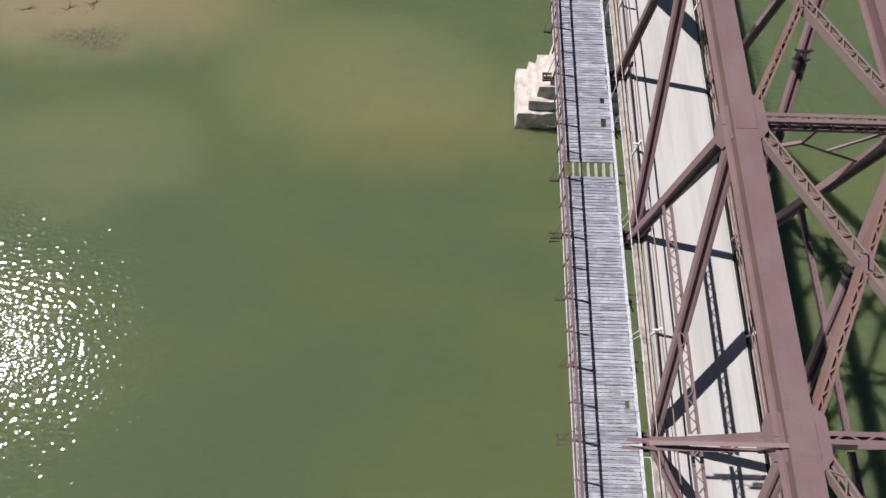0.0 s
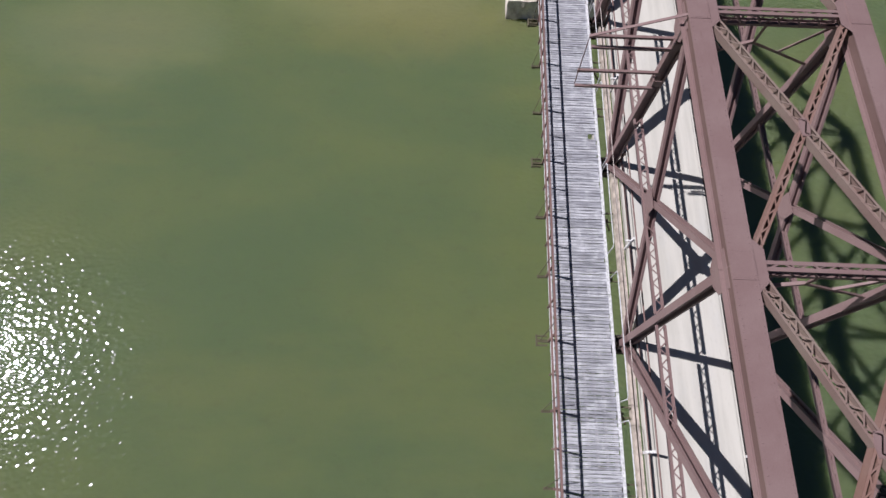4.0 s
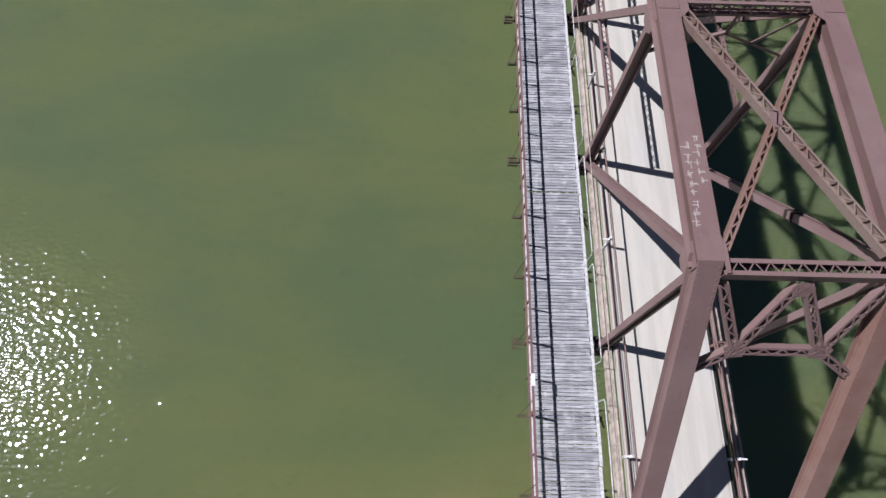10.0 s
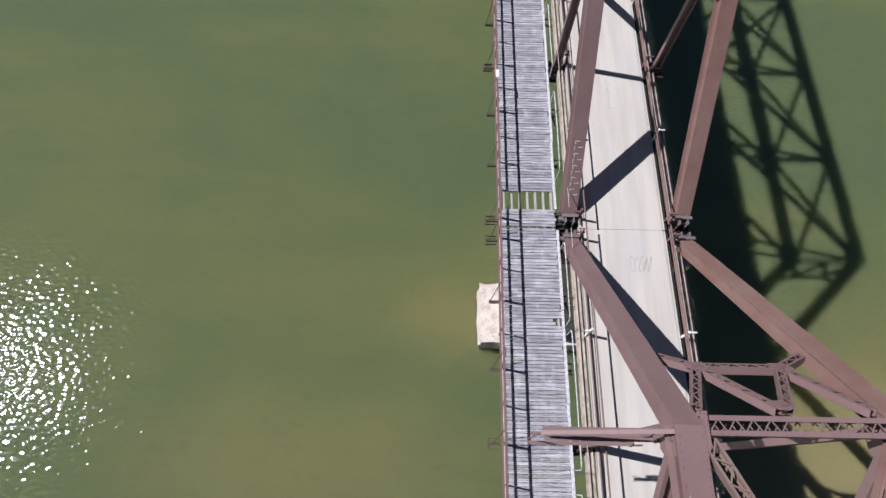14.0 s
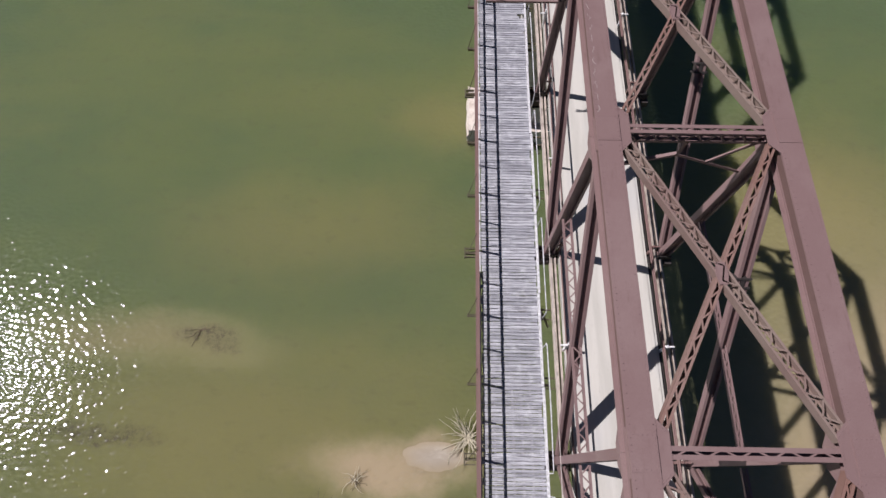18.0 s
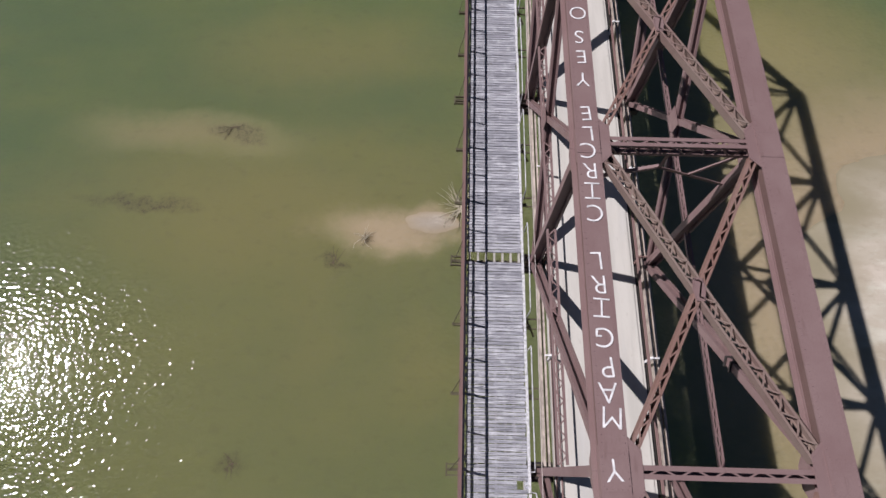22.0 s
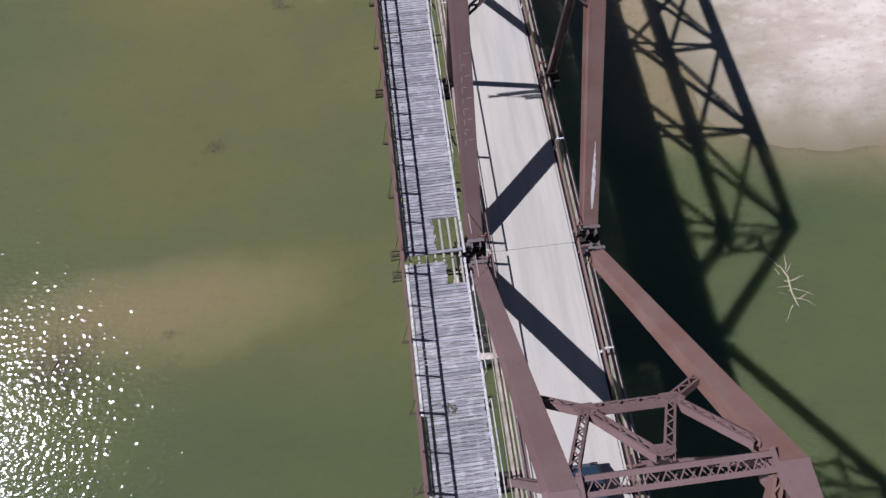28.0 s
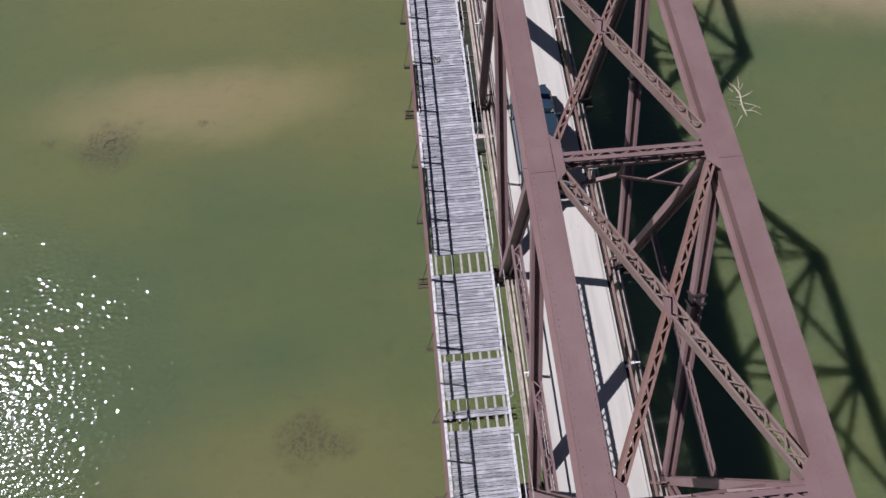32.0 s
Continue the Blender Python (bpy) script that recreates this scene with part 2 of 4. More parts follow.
def river():
    m, t, p = nodes_of("green_river_water")
    g = t.nodes.new("ShaderNodeNewGeometry").outputs["Position"]
    wob = add(t, "ShaderNodeTexNoise", Scale=0.11, Detail=6.0, Roughness=0.6)
    t.links.new(g, wob.inputs["Vector"])
    off = t.nodes.new("ShaderNodeVectorMath")
    off.operation = "MULTIPLY_ADD"
    t.links.new(wob.outputs["Color"], off.inputs[0])
    off.inputs[1].default_value = (8, 6, 0)
    fine = add(t, "ShaderNodeTexNoise", Scale=0.4, Detail=5.0, Roughness=0.6)
    t.links.new(g, fine.inputs["Vector"])
    less = t.nodes.new("ShaderNodeVectorMath")
    less.operation = "MULTIPLY_ADD"
    t.links.new(fine.outputs["Color"], less.inputs[0])
    less.inputs[1].default_value = (2.6, 2.0, 0)
    t.links.new(g, less.inputs[2])
    t.links.new(less.outputs[0], off.inputs[2])
    c = mixed(t, ramp(t, noisy(t, 0.035, 4, (1, 1.7, 1)), 0.35, 0.68), (0.104, 0.140, 0.067), (0.133, 0.159, 0.066))
    # silt drawn out by the current
    c = mixed(t, ramp(t, noisy(t, 0.09, 5, (0.45, 1.6, 1)), 0.48, 0.72, 0, 0.4), c, (0.164, 0.174, 0.069))
    deep = (1.0, 1.0, 1.0)
    for x, y, a, b, much, tint in SHOALS:
        v = t.nodes.new("ShaderNodeVectorMath")
        v.operation = "SUBTRACT"
        t.links.new(off.outputs[0], v.inputs[0])
        v.inputs[1].default_value = (x + 5.3, y + 4.0, WATER)
        s = t.nodes.new("ShaderNodeVectorMath")
        s.operation = "MULTIPLY"
        t.links.new(v.outputs[0], s.inputs[0])
        s.inputs[1].default_value = (1 / a, 1 / b, 0)
        d = t.nodes.new("ShaderNodeVectorMath")
        d.operation = "LENGTH"
        t.links.new(s.outputs[0], d.inputs[0])
        c = mixed(t, ramp(t, d.outputs["Value"], 1.05, 0.7 if a > 33 else 0.1, 0, much), c, TINTS[tint])
        if tint:
            deep = mixed(t, ramp(t, d.outputs["Value"], 1.0, 0.55, 0, 1), deep, (0.0, 0.0, 0.0))
    # dark weed and sunken brush on the bed
    for x, y, a, b in WEED:
        v = t.nodes.new("ShaderNodeVectorMath")
        v.operation = "SUBTRACT"
        t.links.new(off.outputs[0], v.inputs[0])
        v.inputs[1].default_value = (x + 5.3, y + 4.0, WATER)
        s = t.nodes.new("ShaderNodeVectorMath")
        s.operation = "MULTIPLY"
        t.links.new(v.outputs[0], s.inputs[0])
        s.inputs[1].default_value = (1 / a, 1 / b, 0)
        d = t.nodes.new("ShaderNodeVectorMath")
        d.operation = "LENGTH"
        t.links.new(s.outputs[0], d.inputs[0])
        spot = sums(t, "MULTIPLY", ramp(t, d.outputs["Value"], 1.0, 0.2), ramp(t, noisy(t, 2.6, 6, rough=0.75), 0.42, 0.66, 0.25, 0.85))
        c = mixed(t, spot, c, (0.082, 0.072, 0.050))
    # fine mottling of the bed where the water is shallow
    c = mixed(t, ramp(t, noisy(t, 1.1, 6, (0.8, 1.3, 1)), 0.52, 0.78, 0, 0.16), c, (0.10, 0.095, 0.055))
    t.links.new(c, p.inputs["Base Color"])
    p.inputs["Roughness"].default_value = 0.05
    p.inputs["IOR"].default_value = 1.5
    p.inputs["Specular Tint"].default_value = (0.93, 0.89, 1.0, 1)
    # light spreads inside the deep silty water
    t.links.new(ramp(t, deep, 0.0, 1.0, 0.35, 1.0), p.inputs["Subsurface Weight"])
    p.inputs["Subsurface Radius"].default_value = (1.0, 1.0, 0.8)
    p.inputs["Subsurface Scale"].default_value = 4.4
    # gusts ruffle the middle reach in patches
    axis = t.nodes.new("ShaderNodeSeparateXYZ")
    t.links.new(off.outputs[0], axis.inputs[0])
    near, far = ramp(t, axis.outputs[1], -20.0, -34.0), ramp(t, axis.outputs[1], -122.0, -92.0)
    patch = ramp(t, noisy(t, 0.07, 3, (0.8, 1.3, 1)), 0.41, 0.49, 0.0, 1.0)
    gust = sums(t, "MULTIPLY", sums(t, "MULTIPLY", near, far), patch)
    wave = noisy(t, 2.4, 0.25, (1, 1.3, 1))
    ruffle = sums(t, "MULTIPLY", noisy(t, 4.4, 0.2, (1, 1.4, 1)), ramp(t, gust, 0.0, 1.0, 0.0, 0.42))
    breeze = ramp(t, gust, 0.0, 1.0, 0.039, 0.042)
    b = add(t, "ShaderNodeBump", Strength=1.0)
    t.links.new(breeze, b.inputs["Distance"])
    t.links.new(sums(t, "ADD", wave, ruffle), b.inputs["Height"])
    t.links.new(b.outputs[0], p.inputs["Normal"])
    return m


ROAD = concrete()
STONE = masonry()
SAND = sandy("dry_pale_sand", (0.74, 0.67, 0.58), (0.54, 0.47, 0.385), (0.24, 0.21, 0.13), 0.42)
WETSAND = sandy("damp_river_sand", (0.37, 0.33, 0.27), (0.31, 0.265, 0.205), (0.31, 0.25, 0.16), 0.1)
RIVER = river()
DRIFT = plain("bleached_driftwood", (0.50, 0.45, 0.33), 0.85)
TWIG = plain("dark_twigs", (0.13, 0.10, 0.06), 0.9)


# ---- building helpers ----
class Shape:
    """Collects boxes and tubes for one mesh."""

    def __init__(self):
        self.verts, self.faces = [], []

    def prism(self, corners):
        n = len(self.verts)
        self.verts += [tuple(c) for c in corners]
        self.faces += [tuple(n + i for i in f) for f in ((0, 3, 2, 1), (4, 5, 6, 7), (0, 1, 5, 4), (1, 2, 6, 5), (2, 3, 7, 6), (3, 0, 4, 7))]
        return self

    def box(self, x0, x1, y0, y1, z0, z1):
        return self.prism([(x0, y0, z0), (x1, y0, z0), (x1, y1, z0), (x0, y1, z0), (x0, y0, z1), (x1, y0, z1), (x1, y1, z1), (x0, y1, z1)])

    def bar(self, p, q, side, up, w, h, so=0.0, uo=0.0):
        """A box from p to q, w wide along side and h along up, moved by so and uo along them."""
        p, q, side, up = Vector(p), Vector(q), Vector(side), Vector(up)
        o = side * so + up * uo
        a, b = side * (w / 2), up * (h / 2)
        return self.prism([p + o - a - b, p + o + a - b, q + o + a - b, q + o - a - b, p + o - a + b, p + o + a + b, q + o + a + b, q + o - a + b])

    def extrude(self, p, q, side, up, outline):
        """A closed outline in (side, up), drawn out from p to q."""
        p, q, side, up = Vector(p), Vector(q), Vector(side), Vector(up)
        n, k = len(self.verts), len(outline)
        for e in (p, q):
            self.verts += [tuple(e + side * a + up * b) for a, b in outline]
        self.faces += [tuple(n + j for j in reversed(range(k))), tuple(n + k + j for j in range(k))]
        self.faces += [(n + j, n + (j + 1) % k, n + k + (j + 1) % k, n + k + j) for j in range(k)]
        return self

    def beam(self, p, q, w, h, up=(0, 0, 1)):
        s, u = across(p, q, up)
        return self.bar(p, q, s, u, w, h)

    def tube(self, points, r, sides=6):
        points = [Vector(v) for v in points]
        n, k = len(self.verts), len(points)
        for i, c in enumerate(points):
            d = (points[min(i + 1, k - 1)] - points[max(i - 1, 0)]).normalized()
            s = d.cross((0, 0, 1)) if abs(d.z) < 0.95 else d.cross((0, 1, 0))
            s.normalize()
            u = s.cross(d)
            rr = r[i] if isinstance(r, (list, tuple)) else r
            self.verts += [tuple(c + (s * math.cos(a) + u * math.sin(a)) * rr) for a in (2 * math.pi * j / sides for j in range(sides))]
        for i in range(k - 1):
            for j in range(sides):
                a, b = n + i * sides + j, n + i * sides + (j + 1) % sides
                self.faces.append((a, b, b + sides, a + sides))
        self.faces += [tuple(n + j for j in reversed(range(sides))), tuple(n + (k - 1) * sides + j for j in range(sides))]
        return self

    def rivet(self, c, up, r=0.018):
        """A low six-sided rivet head."""
        c, up = Vector(c), Vector(up).normalized()
        s = up.orthogonal().normalized()
        v = up.cross(s)
        n = len(self.verts)
        for k, rr, hh in ((0, r, 0.0), (1, r * 0.6, r * 0.7)):
            self.verts += [tuple(c + up * hh + (s * math.cos(a) + v * math.sin(a)) * rr) for a in (math.pi / 3 * j for j in range(6))]
        for j in range(6):
            self.faces.append((n + j, n + (j + 1) % 6, n + 6 + (j + 1) % 6, n + 6 + j))
        self.faces.append(tuple(n + 6 + j for j in range(6)))
        return self

    def mesh(self, name, mat):
        me = bpy.data.meshes.new(name)
        me.from_pydata(self.verts, [], self.faces)
        me.materials.append(mat)
        me.update()
        return me


def across(p, q, up=(0, 0, 1)):
    d = (Vector(q) - Vector(p)).normalized()
    s = d.cross(Vector(up))
    if s.length < 1e-4:
        s = d.cross(Vector((0, 1, 0)))
    s.normalize()
    return s, s.cross(d)


def thing(name, label, category, at=(0, 0, 0), group="", kind=""):
    ob = new(name)
    ob.location = at
    ob.empty_display_size = 0.2
    return tagged(ob, label, category, group, kind)


def part(name, shape, mat, parent, label=""):
    ob = new(name, shape.mesh(name, mat))
    ob.parent = parent
    ob.matrix_parent_inverse = Matrix.Translation(parent.location).inverted()
    return tagged(ob, label) if label else ob


def alone(name, shape, mat, label, category, group="", kind=""):
    return tagged(new(name, shape.mesh(name, mat)), label, category, group, kind)


def laced(s, p, q, side, up, w, d, pitch=0.42, both=True, bar=0.055, edge=0.075, trim=0.0):
    """Two angles tied by zigzag bars. w: between outer edges along side; d: depth along up."""
    p, q, side, up = Vector(p), Vector(q), Vector(side), Vector(up)
    for g in (-1, 1):
        o = side * (g * (w / 2 - 0.008))
        s.bar(p + o, q + o, side, up, 0.016, d)
        for e in (-1, 1):
            s.bar(p, q, side, up, edge, 0.014, g * (w - edge) / 2, e * d / 2)
    length = (q - p).length
    u = (q - p) / length
    n = max(2, int((length - 2 * trim) / pitch))
    step = (length - 2 * trim) / n
    for e in (-1, 1) if both else (1,):
        for i in range(n):
            g = 1 if i % 2 else -1
            a = p + u * (trim + i * step) + side * (g * (w / 2 - edge * 0.6)) + up * (e * (d / 2 + 0.012))
            b = p + u * (trim + (i + 1) * step) - side * (g * (w / 2 - edge * 0.6)) + up * (e * (d / 2 + 0.012))
            t = (b - a).normalized()
            s.bar(a, b, t.cross(up), up, bar, 0.01)
    return s


# ---- river, banks and piers ----
alone("water", Shape().prism([(-1500, -1500, WATER - 8), (1500, -1500, WATER - 8), (1500, 1500, WATER - 8), (-1500, 1500, WATER - 8),
                              (-1500, -1500, WATER), (1500, -1500, WATER), (1500, 1500, WATER), (-1500, 1500, WATER)]), RIVER,
      "murky green river water with pale shoals below", "water", kind="structure")


def bank(name, cx, cy, a, b, height, mat, label, seed, n=70, blunt=None):
    """A low island with an uneven shore; blunt: how square its south and north halves are."""
    s = Shape()
    rings = 14
    for i in range(rings + 1):
        r = i / rings
        for j in range(n):
            w = 2 * math.pi * j / n
            d = Vector((math.cos(w), math.sin(w), 0))
            edge = 1 + 0.12 * noise.noise(d * 1.6 + Vector((seed, 0, 0))) + 0.05 * noise.noise(d * 5 + Vector((0, seed, 0)))
            if blunt:
                k = blunt[0] if d.y < 0 else blunt[1]
                edge *= (abs(d.x) ** k + abs(d.y) ** k) ** (-1 / k)
            x, y = cx + d.x * a * r * edge, cy + d.y * b * r * edge
            lift = height * (1 - r ** 1.7) + 0.14 * height * noise.noise(Vector((x * 0.5, y * 0.5, seed)))
            s.verts.append((x, y, WATER - 0.06 + lift if i < rings else WATER - 0.3))
    for i in range(rings):
        for j in range(n):
            k = (j + 1) % n
            s.faces.append((i * n + j, (i + 1) * n + j, (i + 1) * n + k, i * n + k))
    ob = alone(name, s, mat, label, "sandbank", kind="structure")
    ob.data.polygons.foreach_set("use_smooth", [True] * len(ob.data.polygons))
    return ob


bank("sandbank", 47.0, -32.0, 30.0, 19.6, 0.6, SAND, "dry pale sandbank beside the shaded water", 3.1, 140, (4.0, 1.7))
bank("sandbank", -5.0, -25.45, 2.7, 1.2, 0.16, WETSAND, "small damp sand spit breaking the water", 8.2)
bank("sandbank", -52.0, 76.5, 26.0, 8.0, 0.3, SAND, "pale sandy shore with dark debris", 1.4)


def rough_block(s, x0, x1, y0, y1, z0, z1, seed, cell=0.45, much=0.11):
    """A block of broken masonry: a box skin of cells pushed in and out."""
    nx, ny, nz = (max(2, int((b - a) / cell)) for a, b in ((x0, x1), (y0, y1), (z0, z1)))
    c = Vector(((x0 + x1) / 2, (y0 + y1) / 2, (z0 + z1) / 2))
    idx = {}

    def at(i, j, k):
        if (i, j, k) not in idx:
            v = Vector((x0 + (x1 - x0) * i / nx, y0 + (y1 - y0) * j / ny, z0 + (z1 - z0) * k / nz))
            v += Vector((noise.noise(v * 1.3 + Vector((seed, 0, 0))), noise.noise(v * 1.3 + Vector((0, seed, 0))), 0.5 * noise.noise(v * 1.3 + Vector((0, 0, seed))))) * much * 1.6
            idx[i, j, k] = len(s.verts)
            s.verts.append(tuple(v))
        return idx[i, j, k]

    for i in range(nx):
        for j in range(ny):
            s.faces.append((at(i, j, nz), at(i + 1, j, nz), at(i + 1, j + 1, nz), at(i, j + 1, nz)))
    for i in range(nx):
        for k in range(nz):
            s.faces.append((at(i, 0, k), at(i + 1, 0, k), at(i + 1, 0, k + 1), at(i, 0, k + 1)))
            s.faces.append((at(i + 1, ny, k), at(i, ny, k), at(i, ny, k + 1), at(i + 1, ny, k + 1)))
    for j in range(ny):
        for k in range(nz):
            s.faces.append((at(0, j + 1, k), at(0, j, k), at(0, j, k + 1), at(0, j + 1, k + 1)))
            s.faces.append((at(nx, j, k), at(nx, j + 1, k), at(nx, j + 1, k + 1), at(nx, j, k + 1)))
    return s


def pier(y, tall, seed):
    ob = thing("pier", "weathered lime-stained stone pier standing in the green river", "pier", (2.4, y, WATER), "bridge piers")
    part("footing", rough_block(Shape(), -2.95, 7.8, y - 2.05, y + 2.0, WATER - 1.2, -13.75, seed), STONE, ob)
    if tall:
        part("footing_course", rough_block(Shape(), -2.2, 7.2, y - 1.75, y + 1.8, -13.85, -12.6, seed + 1), STONE, ob)
        part("footing_course", rough_block(Shape(), -1.7, 6.8, y - 1.45, y + 1.5, -12.7, -11.3, seed + 2), STONE, ob)
    stem = Shape()
    stem.prism([(-1.1, y - 1.35, -13.9), (6.0, y - 1.35, -13.9), (6.0, y + 1.35, -13.9), (-1.1, y + 1.35, -13.9),
                (-0.5, y - 1.0, -1.75), (5.4, y - 1.0, -1.75), (5.4, y + 1.0, -1.75), (-0.5, y + 1.0, -1.75)])
    part("stem", stem, STONE, ob)
    part("cap", Shape().box(-0.8, 5.7, y - 1.2, y + 1.2, -1.75, -1.3), STONE, ob)


pier(PIERS[0], True, 4.0)
pier(PIERS[1], False, 9.0)
pier(PIERS[2], False, 15.0)
pier(PIERS[3], False, 21.0)

# ---- the road ----
road = thing("road", "pale worn single-lane concrete bridge deck in slabs", "road", (2.45, 0, 0), kind="structure")
for a, b in ((PIERS[0] + 18, PIERS[0]), (PIERS[0], PIERS[1]), (PIERS[1], PIERS[2]), (PIERS[2], PIERS[3]), (PIERS[3], PIERS[3] - 10)):
    part("slab", Shape().box(0.72, 4.1, b + 0.007, a - 0.007, -0.2, 0.0), ROAD, road)
    part("kerb", Shape().box(0.42, 0.716, b + 0.02, a - 0.02, -0.3, 0.07), ROAD, road)
    part("kerb", Shape().box(4.104, 4.22, b + 0.02, a - 0.02, -0.3, -0.05), ROAD, road)
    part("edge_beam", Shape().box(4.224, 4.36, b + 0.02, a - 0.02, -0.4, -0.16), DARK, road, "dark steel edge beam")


# ---- trusses ----
X = Vector((1, 0, 0))


def lean(p, q):
    """The upward normal of a member in the truss plane."""
    n = X.cross((Vector(q) - Vector(p)).normalized())
    return n if n.z > 0 or (abs(n.z) < 1e-6 and n.y > 0) else -n


def box_member(p, q, w=0.66, d=0.5, ends=(0.0, 0.0)):
    """Riveted box: a cover plate, two set-back webs, angles along the lower edges."""
    n = lean(p, q)
    u = (Vector(q) - Vector(p)).normalized()
    a, b = Vector(p) - u * ends[0], Vector(q) + u * ends[1]
    h, k = w / 2, w / 2 - 0.09
    ring = [(-h, 0), (h, 0), (h, -0.045), (k + 0.012, -0.045), (k + 0.012, -d + 0.09), (k + 0.03, -d + 0.09), (k + 0.03, -d + 0.022), (h + 0.06, -d + 0.022), (h + 0.06, -d),
            (-h - 0.06, -d), (-h - 0.06, -d + 0.022), (-k - 0.03, -d + 0.022), (-k - 0.03, -d + 0.09), (-k - 0.012, -d + 0.09), (-k - 0.012, -0.045), (-h, -0.045)]
    return Shape().extrude(a, b, X, n, ring[::-1])


def rivet_rows(p, q, w=0.66, d=0.5):
    s, n = Shape(), lean(p, q)
    u = (Vector(q) - Vector(p)).normalized()
    for i in range(int((Vector(q) - Vector(p)).length / 0.17)):
        c = Vector(p) + u * (0.085 + i * 0.17)
        for g in (-1, 1):
            s.rivet(c + X * (g * (w / 2 - 0.07)), n, 0.02)
        s.rivet(c - X * (w / 2 - 0.11) - n * (d - 0.055), -X, 0.016)
        s.rivet(c - X * (w / 2 - 0.02) - n * (d - 0.022), n, 0.014)
    return s


def web_member(p, q, w=0.26, d=0.38, lip=0.085, cut=(0.0, 0.0)):
    """Two wide flanges with a deep trough between them on both faces."""
    n = lean(p, q)
    u = (Vector(q) - Vector(p)).normalized()
    a, b = Vector(p) + u * cut[0], Vector(q) - u * cut[1]
    h, k, f = w / 2, d / 2, 0.02
    l = lip
    ring = [(-k, -h), (-k + l, -h), (-k + l, -h + 0.02), (-k + f + 0.05, -h + 0.02), (-k + f + 0.05, -0.008), (k - f - 0.05, -0.008), (k - f - 0.05, -h + 0.02), (k - l, -h + 0.02), (k - l, -h), (k, -h),
            (k, h), (k - l, h), (k - l, h - 0.02), (k - f - 0.05, h - 0.02), (k - f - 0.05, 0.008), (-k + f + 0.05, 0.008), (-k + f + 0.05, h - 0.02), (-k + l, h - 0.02), (-k + l, h), (-k, h)]
    return Shape().extrude(a, b, X, n, ring)


def gusset(x, y, z, hy, hz, thick=0.02, slope=0.45):
    """An eight-sided plate in the truss plane."""
    s = Shape()
    ring = [(-hy, -hz * slope), (-hy * slope, -hz), (hy * slope, -hz), (hy, -hz * slope), (hy, hz * 0.9), (-hy, hz * 0.9)]
    n = len(ring)
    for g in (-1, 1):
        s.verts += [(x + g * thick / 2, y + a, z + b) for a, b in ring]
    s.faces += [tuple(reversed(range(n))), tuple(range(n, 2 * n))]
    s.faces += [(i, (i + 1) % n, n + (i + 1) % n, n + i) for i in range(n)]
    for a, b in ring:
        for k in (0.82, 0.6):
            s.rivet((x - thick / 2, y + a * k, z + b * k), (-1, 0, 0), 0.016)
    return s


def flat_plate(ring, z, thick, rivets=True):
    s, n = Shape(), len(ring)
    for g in (0, thick):
        s.verts += [(a, b, z + g) for a, b in ring]
    s.faces += [tuple(reversed(range(n))), tuple(range(n, 2 * n))]
    s.faces += [(i, (i + 1) % n, n + (i + 1) % n, n + i) for i in range(n)]
    if rivets:
        cx, cy = sum(a for a, _ in ring) / n, sum(b for _, b in ring) / n
        for i, (a, b) in enumerate(ring):
            a2, b2 = ring[(i + 1) % n]
            for f in (0.1, 0.3, 0.5, 0.7, 0.9):
                s.rivet((cx + (a + (a2 - a) * f - cx) * 0.86, cy + (b + (b2 - b) * f - cy) * 0.86, z + thick), (0, 0, 1), 0.017)
    return s


def oriented(pairs, flip):
    return [(q, p) for p, q in pairs] if flip else pairs


MID = TOP - 0.26      # working line of the upper chord
LOW = -0.35           # working line of the lower chord


